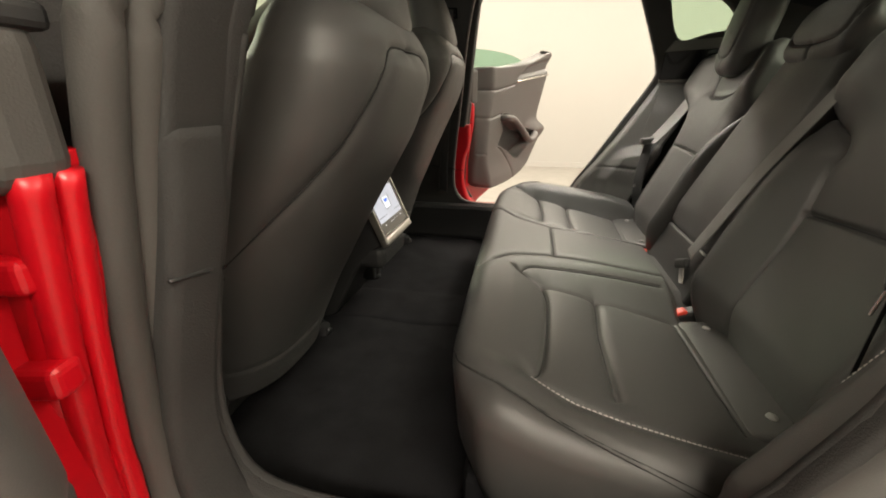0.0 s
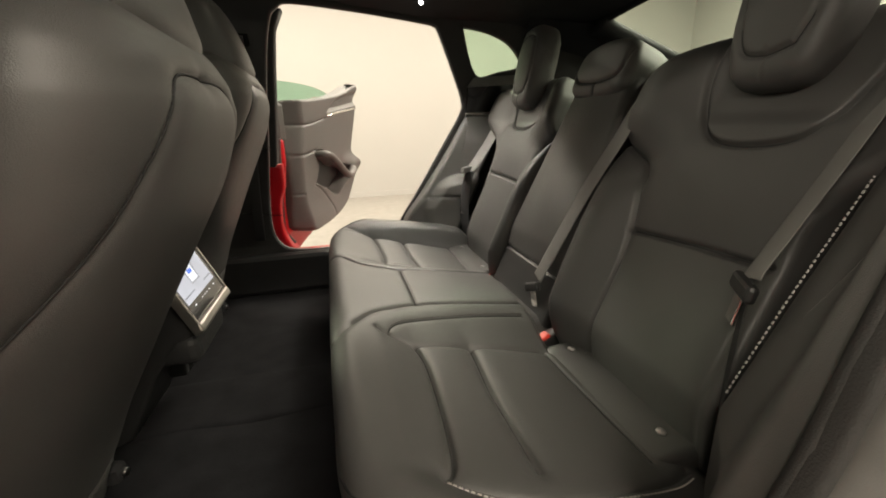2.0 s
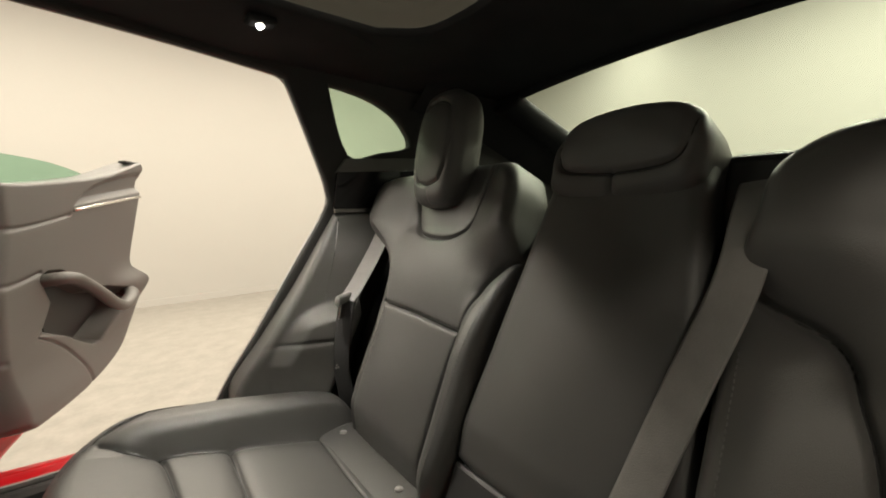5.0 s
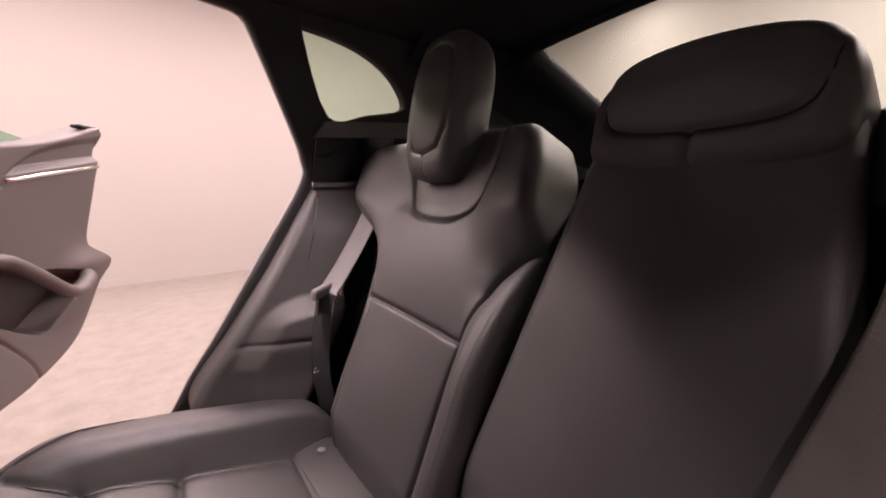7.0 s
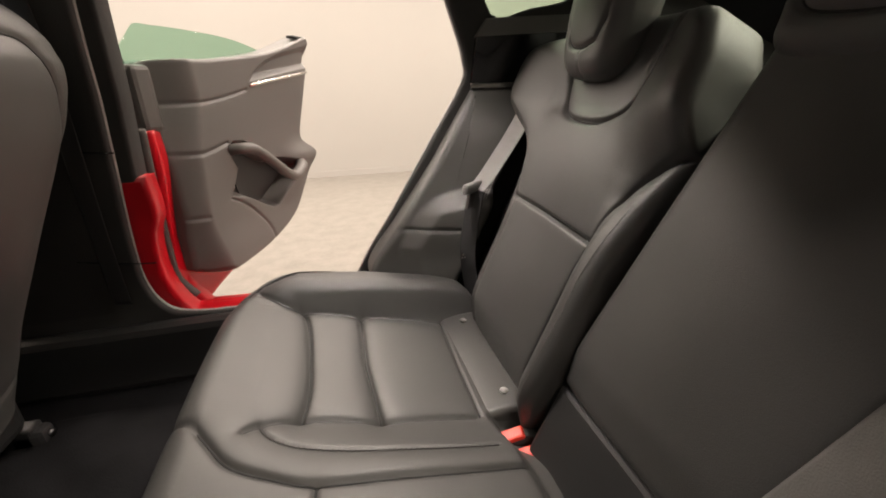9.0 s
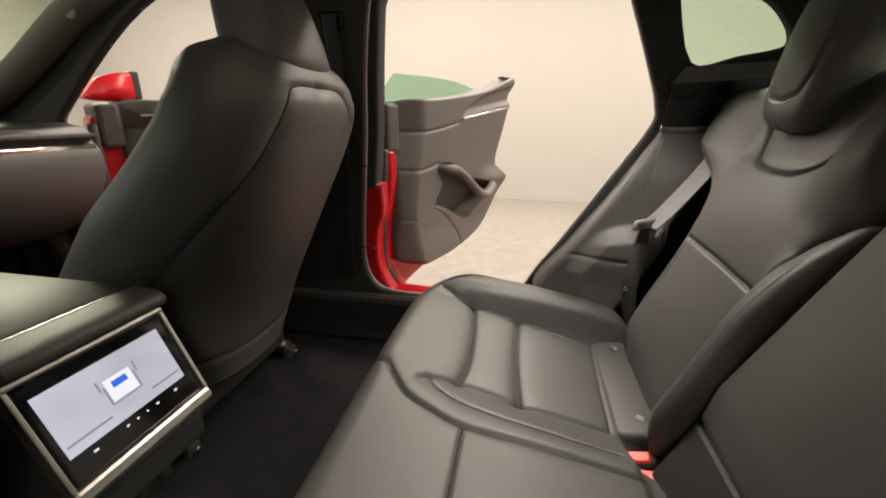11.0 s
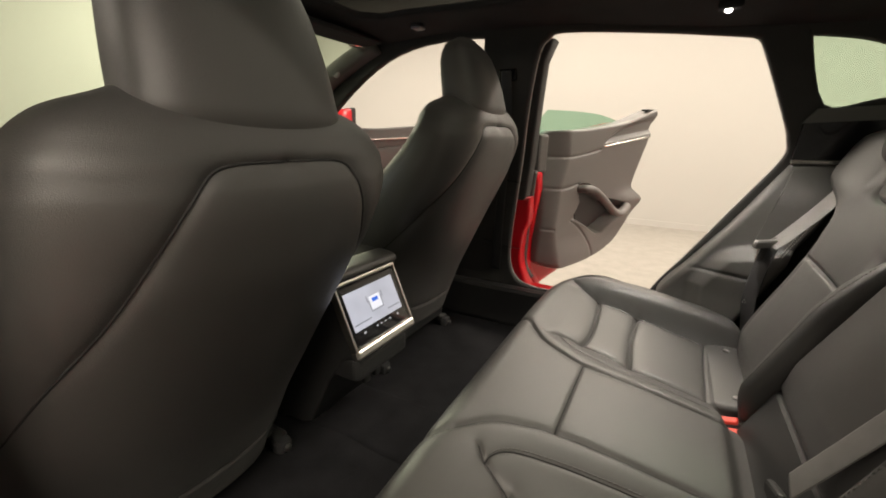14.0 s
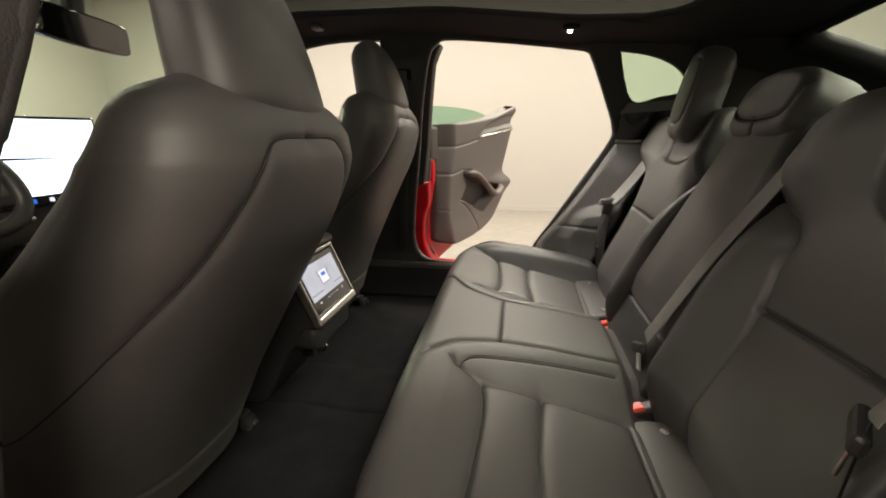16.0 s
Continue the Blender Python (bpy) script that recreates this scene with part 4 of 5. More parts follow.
    under(stitches("stitching", np.stack(lay(p[:, 0], p[:, 1], top(p[:, 0], p[:, 1]) + 0.0006 - skin_drop(p[:, 0], p[:, 1], loop, 0.024)), -1), STITCH_GREY, None, 0.004, 0.003, 0.0006, label="grey thread stitching"), back)
    hl = spline([(-0.052, 0.578), (0.0, 0.570), (0.052, 0.578), (0.076, 0.62), (0.083, 0.69), (0.079, 0.77), (0.050, 0.828), (0.0, 0.838), (-0.050, 0.828), (-0.079, 0.77), (-0.083, 0.69), (-0.076, 0.62)], 8, True)
    face = spline([(-0.038, 0.626), (0.0, 0.616), (0.038, 0.626), (0.055, 0.67), (0.058, 0.73), (0.046, 0.785), (0.0, 0.805), (-0.046, 0.785), (-0.058, 0.73), (-0.055, 0.67), (-0.038, 0.626)], 8)
    hc = 0.418 if sy > 0 else -0.465
    hl, face = hl - (0, 0.5 * low), face - (0, 0.5 * low)

    def htop(a, b):
        return 0.055 - 0.9 * (a ** 2) - 0.5 * (b - 0.70) ** 2 + grooves(a, b, [face], 0.002, 0.005, 0.01, 0.004) + grooves(a, b, [[(0, 0.57), (0, 0.612)]], 0.0, 0.002, 0.01, 0.003)

    rest = under(pillow("headrest", hl, (0, 0.72), htop, upright(hc), LEATHER, None, 0.030, 0.095, 300, 60, "rounded black leather headrest", 7, 0.04), back)
    lay2 = upright(hc)
    seams([face], lambda a, b: lay2(a, b, htop(a, b) + 0.0006 - skin_drop(a, b, hl, 0.030)), rest, 0.0011)
    # recessed gap beside the lower back, where the belt comes out
    m = Matrix(((UX, 0, -UZ, 0.50), (0, 1, 0, 0), (UZ, 0, UX, 0.45), (0, 0, 0, 1)))
    under(boxed("gap_filler", -0.03, 0.62, yc + sy * 0.12 - 0.06, yc + sy * 0.12 + 0.16, -0.13, -0.07, CARPET, None, 0.01, m, "black lining behind the belt"), back)


for sy in (1, -1):
    side_backrest(sy)

CENTRE_Y = -0.022
cl = spline([(-0.150, 0.125), (0.0, 0.122), (0.150, 0.125), (0.176, 0.16), (0.157, 0.32), (0.135, 0.48), (0.118, 0.60), (0.108, 0.66), (0.08, 0.695), (0.0, 0.70), (-0.08, 0.695), (-0.108, 0.66), (-0.118, 0.60), (-0.135, 0.48), (-0.157, 0.32), (-0.176, 0.16)], 8, True)
centre_back = under(pillow("centre_backrest", cl, (0, 0.4), lambda a, b: 0.024 + 0.012 * np.exp(-(a / 0.1) ** 2) * step(b, 0.1, 0.3) - 0.012 * step(b, 0.20, 0.12), on_back(CENTRE_Y), LEATHER, None, 0.022, 0.11, 360, 70, "black leather centre backrest", 7, 0.03), bench)
chl = spline([(-0.098, 0.578), (0.0, 0.565), (0.098, 0.578), (0.115, 0.615), (0.112, 0.66), (0.080, 0.700), (0.0, 0.712), (-0.080, 0.700), (-0.112, 0.66), (-0.115, 0.615)], 8, True)
cface = spline([(-0.098, 0.668), (-0.094, 0.632), (-0.080, 0.612), (-0.045, 0.604), (0.0, 0.602), (0.045, 0.604), (0.080, 0.612), (0.094, 0.632), (0.098, 0.668)], 8)


def centre_head_top(a, b):
    return 0.045 + 0.016 * step(b, 0.57, 0.65) * (1 - (a / 0.14) ** 2) - 3.0 * np.clip(b - 0.65, 0, 1) ** 2 + grooves(a, b, [cface, [(0, 0.57), (0, 0.602)]], 0.002, 0.005, 0.010, 0.004)


centre_head = under(pillow("headrest", chl, (0, 0.64), centre_head_top, on_back(CENTRE_Y), LEATHER, None, 0.024, 0.13, 300, 50, "low domed centre headrest", 7, 0.05), centre_back)
lay = on_back(CENTRE_Y)
seams([cface], lambda a, b: lay(a, b, centre_head_top(a, b) + 0.0006 - skin_drop(a, b, chl, 0.024)), centre_head, 0.0011)
under(boxed("belt_bezel", 0.55, 0.655, -0.225, -0.125, -0.10, -0.025, PLASTIC, None, 0.018, Matrix(((UX, 0, -UZ, 0.50), (0, 1, 0, 0), (UZ, 0, UX, 0.45), (0, 0, 0, 1))), "black belt outlet bezel", 3), bench)
mback = Matrix(((UX, 0, -UZ, 0.50), (0, 1, 0, 0), (UZ, 0, UX, 0.45), (0, 0, 0, 1)))
under(boxed("lower_panel", -0.05, 0.13, -0.19, 0.15, -0.06, 0.012, PLASTIC, None, 0.008, mback, "black panel under the centre backrest"), bench)
under(boxed("back_shell", -0.03, 0.62, -0.70, 0.66, -0.16, -0.085, CARPET, None, 0.02, mback, "black carpeted seat shell"), bench)
# stuffed strips over the child-seat anchors
for y0, y1 in ((0.232, 0.568), (-0.602, -0.258)):
    ym, hy = (y0 + y1) / 2, (y1 - y0) / 2
    lp = [(0.506 + 0.054 * np.sign(math.cos(t)) * abs(math.cos(t)) ** 0.35, ym + hy * np.sign(math.sin(t)) * abs(math.sin(t)) ** 0.16) for t in np.linspace(0, 2 * math.pi, 240, endpoint=False)]
    under(pillow("anchor_strip", lp, (0.503, ym), lambda a, b: 0.4635 + 0.05 * (a - 0.505) - 1.5 * (a - 0.505) ** 2, lambda a, b, h: (a, b, h), LEATHER, None, 0.013, 0.06, 260, 30, "stuffed black leather strip over the anchors"), bench)
for sy in (1, -1):
    for y in ((0.276, 0.526) if sy > 0 else (0.295, 0.555)):
        z = 0.4637
        bm = bmesh.new()
        bmesh.ops.create_cone(bm, cap_ends=True, segments=20, radius1=0.0085, radius2=0.0075, depth=0.004, matrix=pose(0.508, y * sy, z + 0.001, 0, 8, 0))
        ob = part("anchor_tag", bm, BUTTON, None, "small round pale anchor tag", True)
        under(ob, bench)

# ---- buckles and belts ----


def buckle(x, y, z, turn, label):
    t = thing("belt_buckle", label, "belt buckle", "rear belt buckles", (x, y, z))
    m = pose(x, y, z, 0, -18, turn)
    under(boxed("housing", -0.026, 0.035, -0.015, 0.015, -0.05, 0.012, PLASTIC, None, 0.006, m, "black housing"), t)
    under(boxed("release_button", -0.024, 0.012, -0.012, 0.012, 0.004, 0.0165, BUCKLE_RED, None, 0.004, m, "red release button"), t)
    return t


buckle(0.484, -0.222, 0.450, 10, "black belt buckle with red button in the seat gap")
buckle(0.494, 0.180, 0.450, -8, "black belt buckle with red button in the seat gap")
buckle(0.498, 0.140, 0.450, -12, "black belt buckle with red button beside another")


def belt(path, normal, label, width=0.023):
    t = thing("seat_belt", label, "seat belt", "rear seat belts", path[0])
    under(tube("webbing", spline(path, 10), width, WEBBING, None, False, "dark grey woven webbing", 12, 0.06, normal), t)
    return t


def tongue(t, at, rx, ry, rz, mat=TONGUE):
    m = pose(*at, rx, ry, rz)
    under(boxed("tongue", -0.036, 0.036, -0.007, 0.007, -0.012, 0.012, mat, None, 0.006, m, "dark grey belt tongue grip"), t)
    under(boxed("tongue_plate", -0.014, 0.014, -0.002, 0.002, -0.050, -0.01, CHROME, None, 0.0015, m, "bright tongue plate"), t)


nb = (-UZ, 0.0, UX)
right_belt = belt([(0.72, 0.63, 0.965), (0.665, 0.625, 0.875), (0.60, 0.612, 0.79), (0.565, 0.60, 0.755)], (-0.8, -0.5, 0.3), "grey rear belt hanging beside the backrest with metal tongue")
# lower strands, their shade put into a darker webbing colour
under(tube("webbing", spline([(0.565, 0.60, 0.755), (0.553, 0.605, 0.68), (0.548, 0.615, 0.58), (0.565, 0.62, 0.47)], 8), 0.021, WEBBING_SHADED, None, False, "", 12, 0.06, (-0.7, -0.7, 0.1)), right_belt)
tongue(right_belt, (0.552, 0.592, 0.762), 10, 0, 40)
left_belt = belt([(0.735, -0.615, 0.99), (0.69, -0.62, 0.935), (0.633, -0.62, 0.856), (0.56, -0.618, 0.755), (0.548, -0.618, 0.735)], (-0.8, 0.5, 0.3), "grey rear belt hanging beside the backrest with metal tongue")
under(tube("webbing", spline([(0.548, -0.618, 0.735), (0.542, -0.618, 0.68), (0.535, -0.62, 0.58), (0.54, -0.62, 0.47)], 8), 0.021, WEBBING_SHADED, None, False, "", 12, 0.06, (-0.7, 0.7, 0.1)), left_belt)
tongue(left_belt, (0.545, -0.612, 0.722), 10, 0, 55, PLASTIC)
centre_belt = belt([(0.752, -0.182, 1.000), (0.735, -0.184, 0.990), (0.702, -0.190, 0.965), (0.655, -0.190, 0.890), (0.60, -0.166, 0.78), (0.545, -0.133, 0.64), (0.515, -0.112, 0.56)], nb, "grey centre belt running down the centre backrest")
tongue(centre_belt, (0.505, -0.106, 0.535), 0, 22, 90, PLASTIC)
front_belt = thing("seat_belt", "black front belt hanging down the door pillar", "seat belt", "front seat belts", (-0.225, 0.63, 1.235))
under(tube("webbing", spline([(-0.222, side_y(1.235) - 0.022, 1.235), (-0.225, side_y(1.10) - 0.020, 1.10), (-0.24, side_y(0.95) - 0.018, 0.95), (-0.262, side_y(0.70) - 0.018, 0.70), (-0.275, side_y(0.50) - 0.018, 0.50)], 10), 0.018, PLASTIC, None, False, "black woven webbing", 12, 0.06, (0.0, -1.0, 0.0)), front_belt)


# ---- front seats ----


def front_seat(yc, dx, dz, tall, slim, label):
    t = thing("front_seat", label, "car seat", "front seats", (-0.5, yc, 0.272))
    lev = np.r_[np.linspace(0.40, 1.00, 110), np.linspace(1.005, 1.105, 42)]
    xb = np.interp(lev, [0.40, 0.55, 0.73, 0.90, 0.98, 1.035, 1.07, 1.09, 1.105], [-0.365, -0.315, -0.235, -0.155, -0.133, -0.138, -0.160, -0.183, -0.21])
    hw = np.interp(lev, [0.40, 0.5, 0.65, 0.80, 0.92, 1.00, 1.04, 1.07, 1.09, 1.105], [0.205, 0.235, 0.255, 0.262, 0.260, 0.252, 0.240, 0.218, 0.187, 0.13])
    dp = np.interp(lev, [0.40, 0.6, 0.8, 0.9, 1.0, 1.06, 1.09, 1.105], [0.40, 0.46, 0.37, 0.29, 0.21, 0.165, 0.12, 0.06])
    k = np.ones(5) / 5
    k9 = np.ones(9) / 9
    hw = hw * slim
    xb, hw, dp = (np.convolve(np.pad(v, 4, "edge"), k9, "valid") for v in (xb, hw, dp))
    n = 320
    th = np.linspace(0, 2 * math.pi, n, endpoint=False)
    cy, cx = np.cos(th), np.sin(th)
    ex = 0.72
    yy = hw[:, None] * (np.sign(cy) * np.abs(cy) ** ex)[None]
    depth = dp[:, None] * 0.5
    xx = xb[:, None] - depth + depth * (np.sign(cx) * np.abs(cx) ** ex)[None]
    zz = np.repeat(lev[:, None], n, 1)
    half = [(p * slim, q) for p, q in [(0.0, 1.032), (0.085, 1.030), (0.118, 1.008), (0.153, 0.955), (0.194, 0.87), (0.228, 0.79), (0.247, 0.70), (0.255, 0.60)]]
    line = spline(half, 8)
    back = (cx > -0.2)[None]
    g = grooves(yy, zz, [line, line * (-1, 1)], 0.008, 0.001, 0.012, 0.006) * back
    low = spline([(0.0, 0.47), (0.15, 0.475), (0.235, 0.50), (0.245, 0.60)], 8)
    g = g + grooves(yy, zz, [low, low * (-1, 1)], 0.002, 0.004, 0.01, 0.0045) * back
    xx = xx + g + 0.004 * step(zz, 1.03, 1.0) * back
    lean = dx * np.clip((zz - 0.42) / 0.6, 0, 1.3)
    rear = np.flatnonzero(cx > 0)[::-1]

    def near_back(p, q):
        r = np.interp(q, lev, np.arange(len(lev)))
        i = min(int(r), len(lev) - 2)
        x0, x1 = (np.interp(p, yy[k, rear], (xx + lean)[k, rear]) for k in (i, i + 1))
        return x0 + (x1 - x0) * (r - i) + 0.0008, p + yc, q + dz

    shell = loft("backrest", np.stack([xx + lean, yy + yc, zz + dz], -1), LEATHER, None, "black leather seat back with a shaped rear panel")
    under(shell, t)
    seams([line, line * (-1, 1)], lambda a, b: tuple(np.array([near_back(p, q) for p, q in zip(a, b)]).T), shell, 0.0015)
    # dark tube down the outer flank, drawn for the shaded gap at the piping
    for s in ((1,) if yc > 0 else ()):
        rows = np.arange(4, 104, 2)
        turn = np.interp(lev[rows], [0.40, 0.60, 0.80, 0.95], [0.125, 0.115, 0.070, 0.030])
        cols = (n * turn).astype(int)
        p = np.stack([(xx + lean)[rows, cols] + 0.001, yy[rows, cols] + yc + s * 0.001, zz[rows, cols] + dz], -1)
        p = np.stack([np.convolve(np.pad(p[:, q], 3, "edge"), np.ones(7) / 7, "valid") for q in range(3)], 1)
        under(tube("piping", p, 0.0055, PLASTIC, None, False, "black tube standing in for the dark piping gap"), t)
    # headrest grown out of the back
    hz = np.r_[np.linspace(1.035, 1.27, 26), np.linspace(1.275, 1.325, 12)]
    hx = np.interp(hz, [1.035, 1.07, 1.15, 1.25, 1.30, 1.325], [-0.178, -0.150, -0.165, -0.195, -0.22, -0.245])
    hh = np.interp(hz, [1.035, 1.07, 1.15, 1.22, 1.27, 1.30, 1.318, 1.325], [0.128, 0.137, 0.132, 0.124, 0.108, 0.085, 0.058, 0.035])
    hd = np.interp(hz, [1.035, 1.07, 1.15, 1.25, 1.30, 1.325], [0.10, 0.135, 0.13, 0.11, 0.08, 0.03])
    hx, hh, hd = (np.convolve(np.pad(v, 2, "edge"), k, "valid") for v in (hx, hh, hd))
    n = 120
    th = np.linspace(0, 2 * math.pi, n, endpoint=False)
    cy, cx = np.cos(th), np.sin(th)
    yy = hh[:, None] * (np.sign(cy) * np.abs(cy) ** 0.75)[None]
    xx = hx[:, None] - hd[:, None] / 2 + hd[:, None] / 2 * (np.sign(cx) * np.abs(cx) ** 0.75)[None]
    zz = np.repeat(hz[:, None], n, 1) + 0.03 * (np.abs(yy) / 0.135) ** 2 * step(hz, 1.12, 1.04)[:, None] * 0.6
    rib = spline([(0.075, 1.06), (0.08, 1.16), (0.07, 1.27)], 6)
    xx = xx + grooves(yy, zz, [rib, rib * (-1, 1)], 0.002, 0.0025, 0.012, 0.004) * (cx < 0.2)[None]
    zz = np.where(zz > 1.06, 1.06 + (zz - 1.06) * tall, zz)
    under(loft("headrest", np.stack([xx + dx, yy + yc, zz + dz], -1), LEATHER, None, "tall fixed black leather headrest"), t)

    def ctop(a, b):
        return 0.555 + 0.03 * step(np.abs(b), 0.16, 0.22) - 0.08 * (a + 0.9) + grooves(a, b, [[(-0.95, 0.155), (-0.42, 0.155)], [(-0.95, -0.155), (-0.42, -0.155)], [(-0.62, -0.155), (-0.62, 0.155)], [(-0.76, -0.155), (-0.76, 0.155)]])

    cl = spline([(-0.93, 0.0), (-0.92, 0.17), (-0.87, 0.235), (-0.7, 0.255), (-0.52, 0.25), (-0.45, 0.21), (-0.43, 0.0), (-0.45, -0.21), (-0.52, -0.25), (-0.7, -0.255), (-0.87, -0.235), (-0.92, -0.17)], 6, True)
    under(pillow("cushion", cl, (-0.64, 0), ctop, lambda a, b, h: (a, b + yc, h + dz), LEATHER, None, 0.04, 0.16, 240, 50, "black leather seat cushion"), t)
    under(boxed("seat_base", -0.86, -0.42, yc - 0.20, yc + 0.20, 0.33 + dz * 0, 0.44, PLASTIC, None, 0.02, None, "black seat base"), t)
    for s in (1, -1):
        under(boxed("rail", -0.92, -0.42, yc + s * 0.205 - 0.02, yc + s * 0.205 + 0.02, 0.27, 0.325, PLASTIC, None, 0.006, None, "black seat rail"), t)
        cover = boxed("rail_cap", -0.47, -0.40, yc + s * 0.205 - 0.02, yc + s * 0.205 + 0.02, 0.27, 0.318, HEADLINER, None, 0.012, None, "black rail end cap")
        under(cover, t)
        bm = bmesh.new()
        bmesh.ops.create_cone(bm, cap_ends=True, segments=16, radius1=0.010, radius2=0.008, depth=0.01, matrix=pose(-0.399, yc + s * 0.205, 0.298, 0, 90, 0))
        under(part("rail_bolt", bm, DARK_METAL, None, "grey bolt head", True), t)
    return t


front_seat(0.40, 0.0, 0.02, 0.78, 1.0, "black leather front seat on rails beside the console")
front_seat(-0.412, 0.062, -0.045, 0.9, 0.955, "black leather front seat on rails behind the steering wheel")

# ---- centre console with rear screen ----
console = thing("center_console", "black centre console with a lit rear touch screen", "console", at=(-0.6, 0, 0.272))
body = [(-1.25, 0.272), (-0.50, 0.272), (-0.43, 0.30), (-0.36, 0.44), (-0.305, 0.515), (-0.262, 0.53), (-0.318, 0.685), (-0.33, 0.70), (-1.25, 0.70)]


def extruded(name, outline, y0, y1, mat, bevel, label):
    """An outline in (x, z) drawn out from y0 to y1 with rounded edges."""
    return plate(name, outline, (), (y1 - y0) / 2, mat, None, lambda a, b, c: (a, (y0 + y1) / 2 + c, b), bevel, (), label)


under(extruded("console_body", body, -0.108, 0.108, PLASTIC, 0.008, "black console body"), console)
under(extruded("lid", [(-0.86, 0.703), (-0.382, 0.703), (-0.378, 0.712), (-0.384, 0.719), (-0.86, 0.722)], -0.116, 0.116, LEATHER, 0.006, "padded black leather console lid"), console)
under(tube("lid_strip", [(-0.374, y, 0.7185) for y in np.linspace(-0.114, 0.114, 6)], 0.004, CHROME, None, False, "thin bright strip across the console"), console)
under(extruded("hood", spline([(-0.37, 0.700), (-0.322, 0.700), (-0.312, 0.704), (-0.318, 0.713), (-0.345, 0.718), (-0.37, 0.717)], 2, True), -0.117, 0.117, LEATHER, 0.005, "rounded black hood over the screen"), console)
for sy in (1, -1):
    under(tube("side_trim", [(x, sy * 0.119, 0.702) for x in np.linspace(-1.2, -0.32, 6)], 0.004, CHROME, None, False, "thin bright side trim"), console)
# tilted rear face: u across (towards +y), v down it
SA, SB = Vector((-0.314, 0, 0.688)), Vector((-0.248, 0, 0.538))
sv = (SB - SA).normalized()
sn = Vector((-sv.z, 0, sv.x))
FACE = Matrix(((0, sv.x, sn.x, SA.x), (1, 0, 0, -0.013), (0, sv.z, sn.z, SA.z), (0, 0, 0, 1)))


def on_face(name, u0, u1, v0, v1, h0, h1, mat, label="", bevel=0.0015, parent=None):
    return under(boxed(name, u0, u1, v0, v1, h0, h1, mat, None, bevel, FACE, label), parent or console)


display = on_face("display", -0.104, 0.104, 0.004, 0.148, -0.012, 0.006, GLOSS_BLACK, "gloss black display glass", 0.004)
on_face("screen_picture", -0.094, 0.088, 0.022, 0.112, 0.0062, 0.0068, REAR_SCREEN, "lit pale screen picture", 0, display)
on_face("picture_badge", -0.009, 0.013, 0.056, 0.0655, 0.0070, 0.0076, ICON_BLUE, "blue screen badge", 0, display)
on_face("picture_seat", -0.018, 0.022, 0.050, 0.083, 0.00685, 0.00695, ICON_WHITE, "white seat drawing", 0, display)
for u0, u1, v0, v1 in ((-0.022, -0.0195, 0.058, 0.086), (0.0235, 0.026, 0.058, 0.086), (-0.019, 0.023, 0.0845, 0.0865), (-0.027, -0.0245, 0.046, 0.062), (0.0285, 0.031, 0.046, 0.062), (-0.090, -0.030, 0.0965, 0.0995), (0.034, 0.084, 0.0965, 0.0995)):
    on_face("picture_line", u0, u1, v0, v1, 0.0069, 0.0074, ICON_GREY, "", 0, display)
for u, w in ((-0.066, 0.0032), (-0.020, 0.0018), (-0.004, 0.0014), (0.012, 0.0014), (0.030, 0.0022), (0.064, 0.0028)):
    on_face("menu_icon", u - w, u + w, 0.1205, 0.1232, 0.0062, 0.0068, ICON_WHITE, "", 0, display)
for u in (-0.1095, 0.1095):
    on_face("side_frame", u - 0.0032, u + 0.0032, 0.0, 0.152, -0.012, 0.009, BRUSHED, "brushed metal frame side", 0.0015)
on_face("lower_frame", -0.1135, 0.1135, 0.149, 0.172, -0.014, 0.011, BRUSHED, "wide brushed metal lower rail", 0.006)
on_face("upper_frame", -0.1135, 0.1135, -0.006, 0.002, -0.012, 0.011, BRUSHED, "thin brushed metal upper rail", 0.003)
under(boxed("under_lip", -0.36, -0.262, -0.105, 0.105, 0.45, 0.518, PLASTIC, None, 0.02, None, "black lip under the screen", 3), console)
for y in (0.03, 0.075):
    under(boxed("console_hook", -0.385, -0.345, y - 0.012, y + 0.012, 0.36, 0.40, PLASTIC, None, 0.005, None, "black plastic clip"), console)

# ---- floor mats ----


def floor_mat(y0, y1, label):
    cx, cy = -0.24, (y0 + y1) / 2
    hx, hy = 0.30, (y1 - y0) / 2
    loop = [(cx + hx * np.sign(math.cos(t)) * abs(math.cos(t)) ** 0.25, cy + hy * np.sign(math.sin(t)) * abs(math.sin(t)) ** 0.25) for t in np.linspace(0, 2 * math.pi, 120, endpoint=False)]
    ob = pillow("floor_mat", loop, (cx, cy), lambda a, b: 0.286 + 0.003 * np.sin(a * 21 + b * 9) * np.sin(b * 17), lambda a, b, h: (a, b, h), CARPET, None, 0.008, 0.014, 200, 40)
    return tagged(ob, label, "floor mat", "rear floor mats")


floor_mat(0.085, 0.66, "black carpet mat in the rear footwell")
floor_mat(-0.68, -0.085, "black carpet mat in the rear footwell")
hump = [(-0.20 + 0.36 * np.sign(math.cos(t)) * abs(math.cos(t)) ** 0.3, 0.105 * np.sign(math.sin(t)) * abs(math.sin(t)) ** 0.4) for t in np.linspace(0, 2 * math.pi, 120, endpoint=False)]
under(pillow("floor_hump", hump, (-0.20, 0.0), lambda a, b: 0.298 - 0.6 * b * b, lambda a, b, h: (a, b, h), CARPET, None, 0.016, 0.026, 160, 20, "low carpeted hump between the footwells"), car)

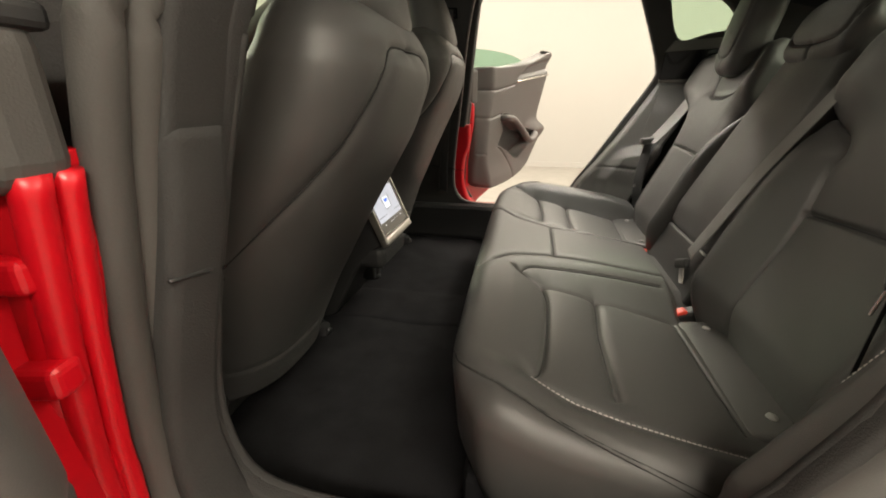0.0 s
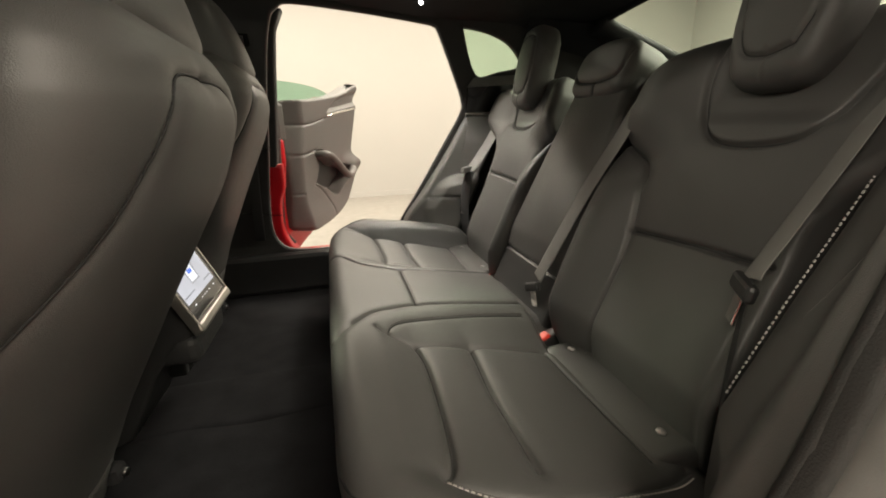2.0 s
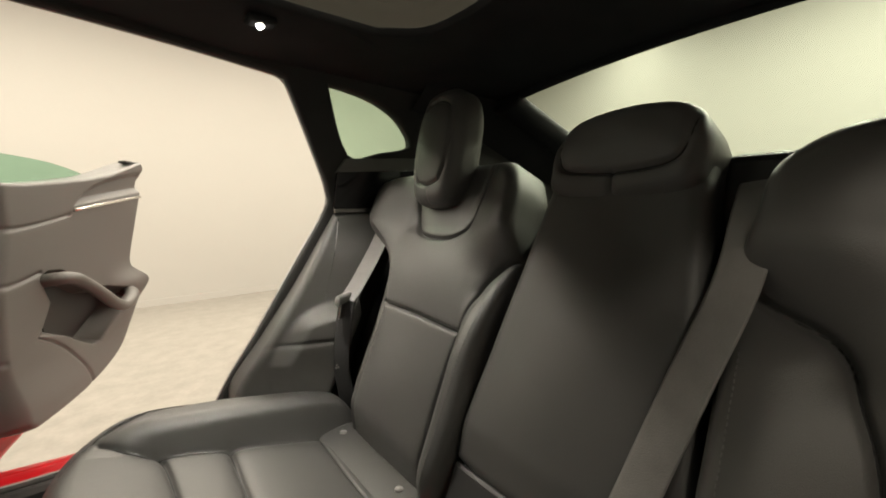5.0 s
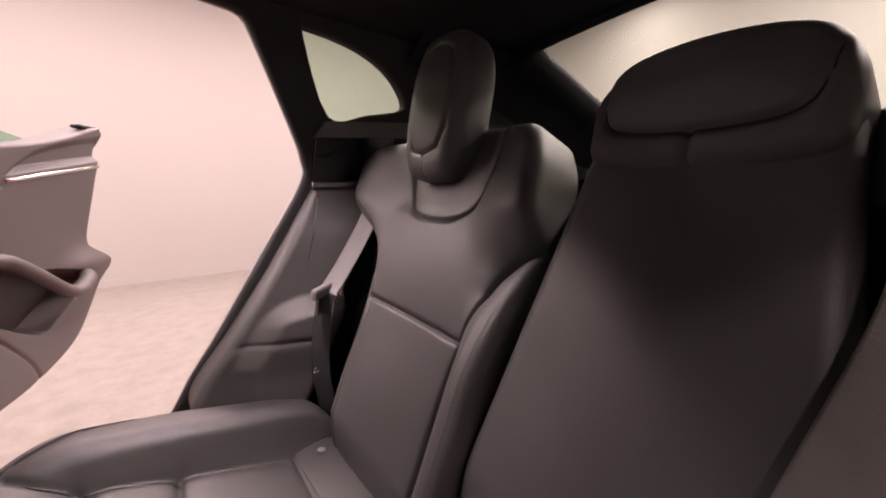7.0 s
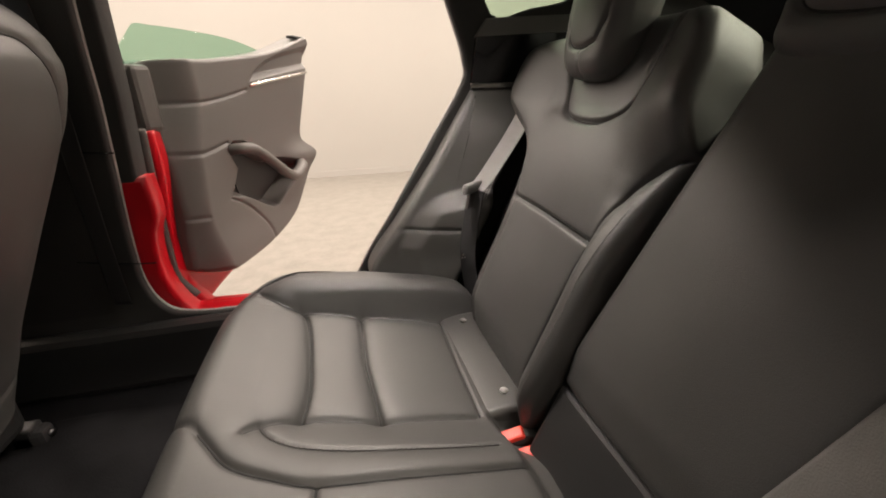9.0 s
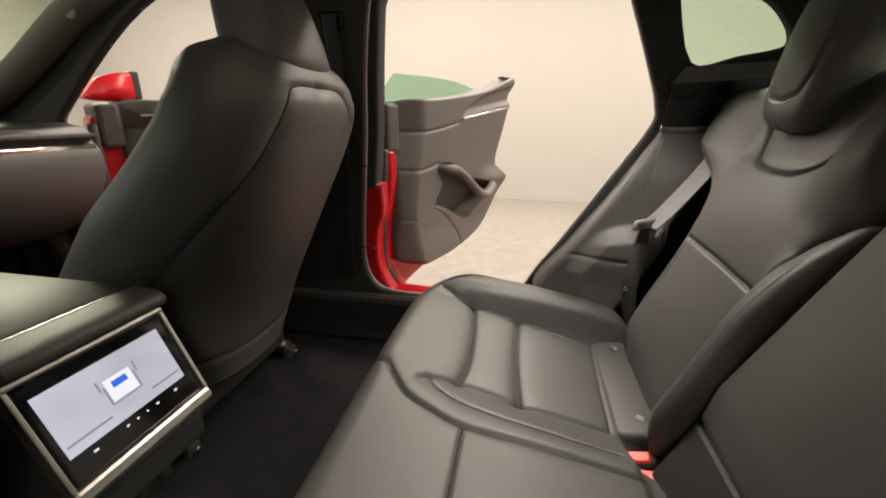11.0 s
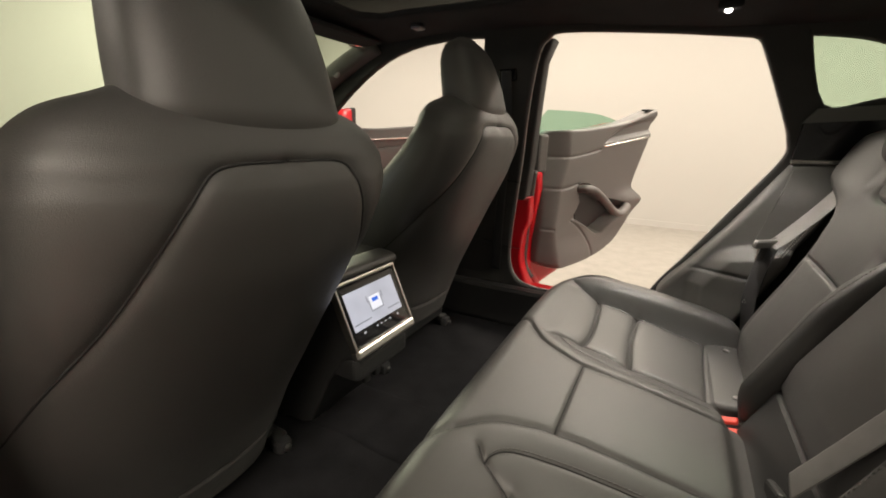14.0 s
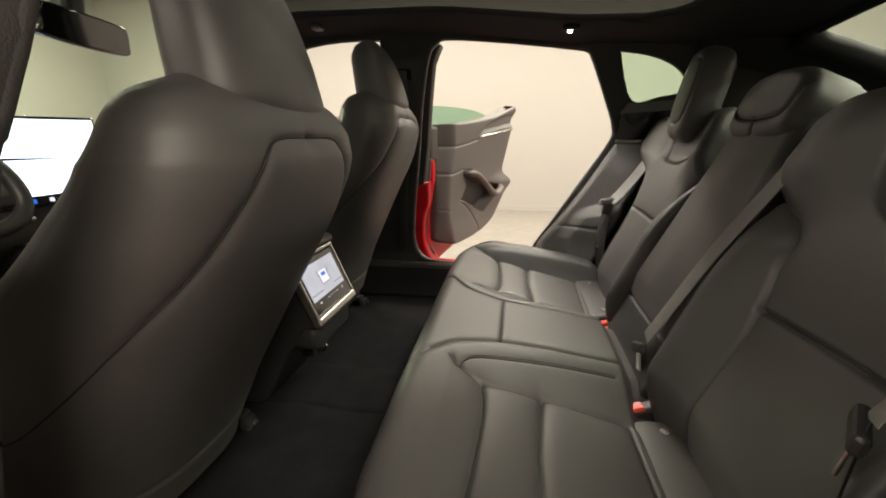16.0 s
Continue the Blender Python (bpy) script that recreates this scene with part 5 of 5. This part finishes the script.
# ---- dashboard ----
dash = thing("dashboard", "black dashboard with a brushed trim band", "dashboard", at=(-1.3, 0, 0.6))
under(extruded("dash_top", spline([(-1.78, 0.94), (-1.5, 0.972), (-1.25, 0.975), (-1.12, 0.962), (-1.10, 0.945), (-1.13, 0.935), (-1.7, 0.93)], 2, True), -0.70, 0.70, PLASTIC, 0.006, "soft black dash top"), dash)
under(extruded("dash_face", spline([(-1.50, 0.932), (-1.13, 0.932), (-1.085, 0.915), (-1.06, 0.88), (-1.07, 0.80), (-1.15, 0.70), (-1.3, 0.62), (-1.50, 0.60)], 3, True), -0.695, 0.695, DOOR_TRIM, 0.01, "grey-black dash face"), dash)
under(tube("trim_band", [(-1.068, y, 0.905) for y in np.linspace(-0.68, 0.68, 9)], 0.013, CHROME, None, False, "brushed metal dash band", 10), dash)

# ---- touch screen ----
ts = thing("touch_screen", "lit landscape touch screen on the dashboard", "screen", at=(-1.06, 0.0, 0.95))
TS = pose(-1.055, -0.085, 0.935, 0, -8, 0) @ pose(0, 0, 0, 0, 0, -6)
under(boxed("screen_body", -0.012, 0.0, -0.195, 0.195, -0.125, 0.115, GLOSS_BLACK, None, 0.006, TS, "black screen body"), ts)
under(boxed("screen_picture", 0.0005, 0.001, -0.186, 0.186, -0.095, 0.106, SCREEN_WHITE, None, 0, TS, "bright white map picture"), ts)
for k, mat in enumerate((ICON_WHITE, ICON_GREEN, ICON_BLUE, ICON_BLUE, ICON_WHITE, ICON_GREEN, ICON_BLUE, ICON_WHITE)):
    y = -0.15 + k * 0.042
    under(boxed("screen_icon", 0.0005, 0.001, y - 0.006, y + 0.006, -0.114, -0.103, mat, None, 0, TS), ts)
under(boxed("screen_foot", -0.10, -0.01, -0.05, 0.05, -0.10, -0.02, PLASTIC, None, 0.01, TS, "black screen mount"), ts)

# ---- driver display and steering yoke ----
yoke = thing("steering_wheel", "dark grey steering yoke on a black column", "steering wheel", at=(-0.95, -0.38, 0.82))
YM = pose(-0.86, -0.385, 0.880, 0, -22, 0)
ring = spline([(0, -0.050, 0.088), (0, -0.085, 0.082), (0, -0.112, 0.045), (0, -0.122, -0.01), (0, -0.105, -0.055), (0, -0.06, -0.080), (0, 0.0, -0.084), (0, 0.06, -0.080), (0, 0.105, -0.055), (0, 0.122, -0.01), (0, 0.112, 0.045), (0, 0.085, 0.082), (0, 0.050, 0.088)], 8)
under(tube("rim", [YM @ Vector(p) for p in ring], 0.0165, PLASTIC, None, False, "black leather yoke rim", 16), yoke)
under(boxed("hub", -0.05, 0.012, -0.055, 0.055, -0.075, 0.0, PLASTIC, None, 0.02, YM, "black hub", 4), yoke)
for sy in (1, -1):
    under(boxed("spoke", -0.02, 0.005, min(sy * 0.05, sy * 0.118), max(sy * 0.05, sy * 0.118), -0.035, -0.008, PLASTIC, None, 0.008, YM, "black spoke", 3), yoke)
under(boxed("column", -0.26, -0.03, -0.035, 0.035, -0.08, -0.01, PLASTIC, None, 0.015, YM, "black steering column"), yoke)
for sy in (1, -1):
    under(tube("control_stalk", [YM @ Vector((-0.05, sy * 0.04, -0.05)), YM @ Vector((-0.045, sy * 0.10, -0.06)), YM @ Vector((-0.04, sy * 0.15, -0.062))], 0.007, PLASTIC, None, False, "black control stalk", 10), yoke)
inst = thing("instrument_display", "bright driver instrument display behind the steering yoke", "screen", at=(-1.1, -0.385, 0.92))
IM = pose(-1.10, -0.385, 0.905, 0, -12, 0)
under(boxed("screen_body", -0.02, 0.0, -0.16, 0.16, -0.065, 0.065, GLOSS_BLACK, None, 0.006, IM, "black screen body"), inst)
under(boxed("screen_picture", 0.0005, 0.001, -0.152, 0.152, -0.045, 0.057, SCREEN_WHITE, None, 0, IM, "bright white instrument picture"), inst)

for y, z in ((-0.12, -0.055), (-0.085, -0.055), (-0.04, -0.055), (0.0, -0.055), (0.06, -0.055), (0.12, -0.055)):
    under(boxed("display_icon", 0.001, 0.0016, y - 0.006, y + 0.006, z - 0.003, z + 0.003, ICON_WHITE, None, 0, IM), inst)

# ---- rear-view mirror and visors ----
mir = thing("rear_view_mirror", "black rear-view mirror hanging from the windscreen", "mirror", at=(-0.86, -0.03, 1.30))
MM = pose(-0.845, -0.045, 1.246, 0, 6, 8)
under(plate("mirror_housing", spline([(-0.122, -0.015), (-0.115, -0.03), (0.0, -0.034), (0.115, -0.03), (0.124, -0.012), (0.12, 0.022), (0.1, 0.032), (0.0, 0.034), (-0.1, 0.032), (-0.12, 0.022)], 5, True), (), 0.014, GLOSS_BLACK, None, lambda a, b, c: MM @ Vector((c, a, b)), 0.006, (), "black mirror housing"), mir)
under(boxed("mirror_stem", -0.06, -0.01, -0.03, 0.03, 0.03, 0.11, PLASTIC, None, 0.015, MM, "black stem"), mir)
under(boxed("sensor_cover", -0.16, -0.02, -0.075, 0.075, 0.075, 0.12, PLASTIC, None, 0.02, MM @ pose(0, 0, 0, 0, 14, 0), "black sensor cover"), mir)
for sy in (1, -1):
    v = boxed("sun_visor", -0.80, -0.68, 0.17 if sy > 0 else -0.57, 0.57 if sy > 0 else -0.17, 1.338, 1.354, HEADLINER, None, 0.007, pose(0, 0, 0.0), "")
    tagged(v, "black folded-up sun visor under the headliner", "sun visor", "sun visors")
    under(boxed("visor_clip", -0.80, -0.765, sy * 0.55 - 0.03, sy * 0.55 + 0.03, 1.333, 1.345, CHROME, None, 0.004, None, "pale visor clip"), v)
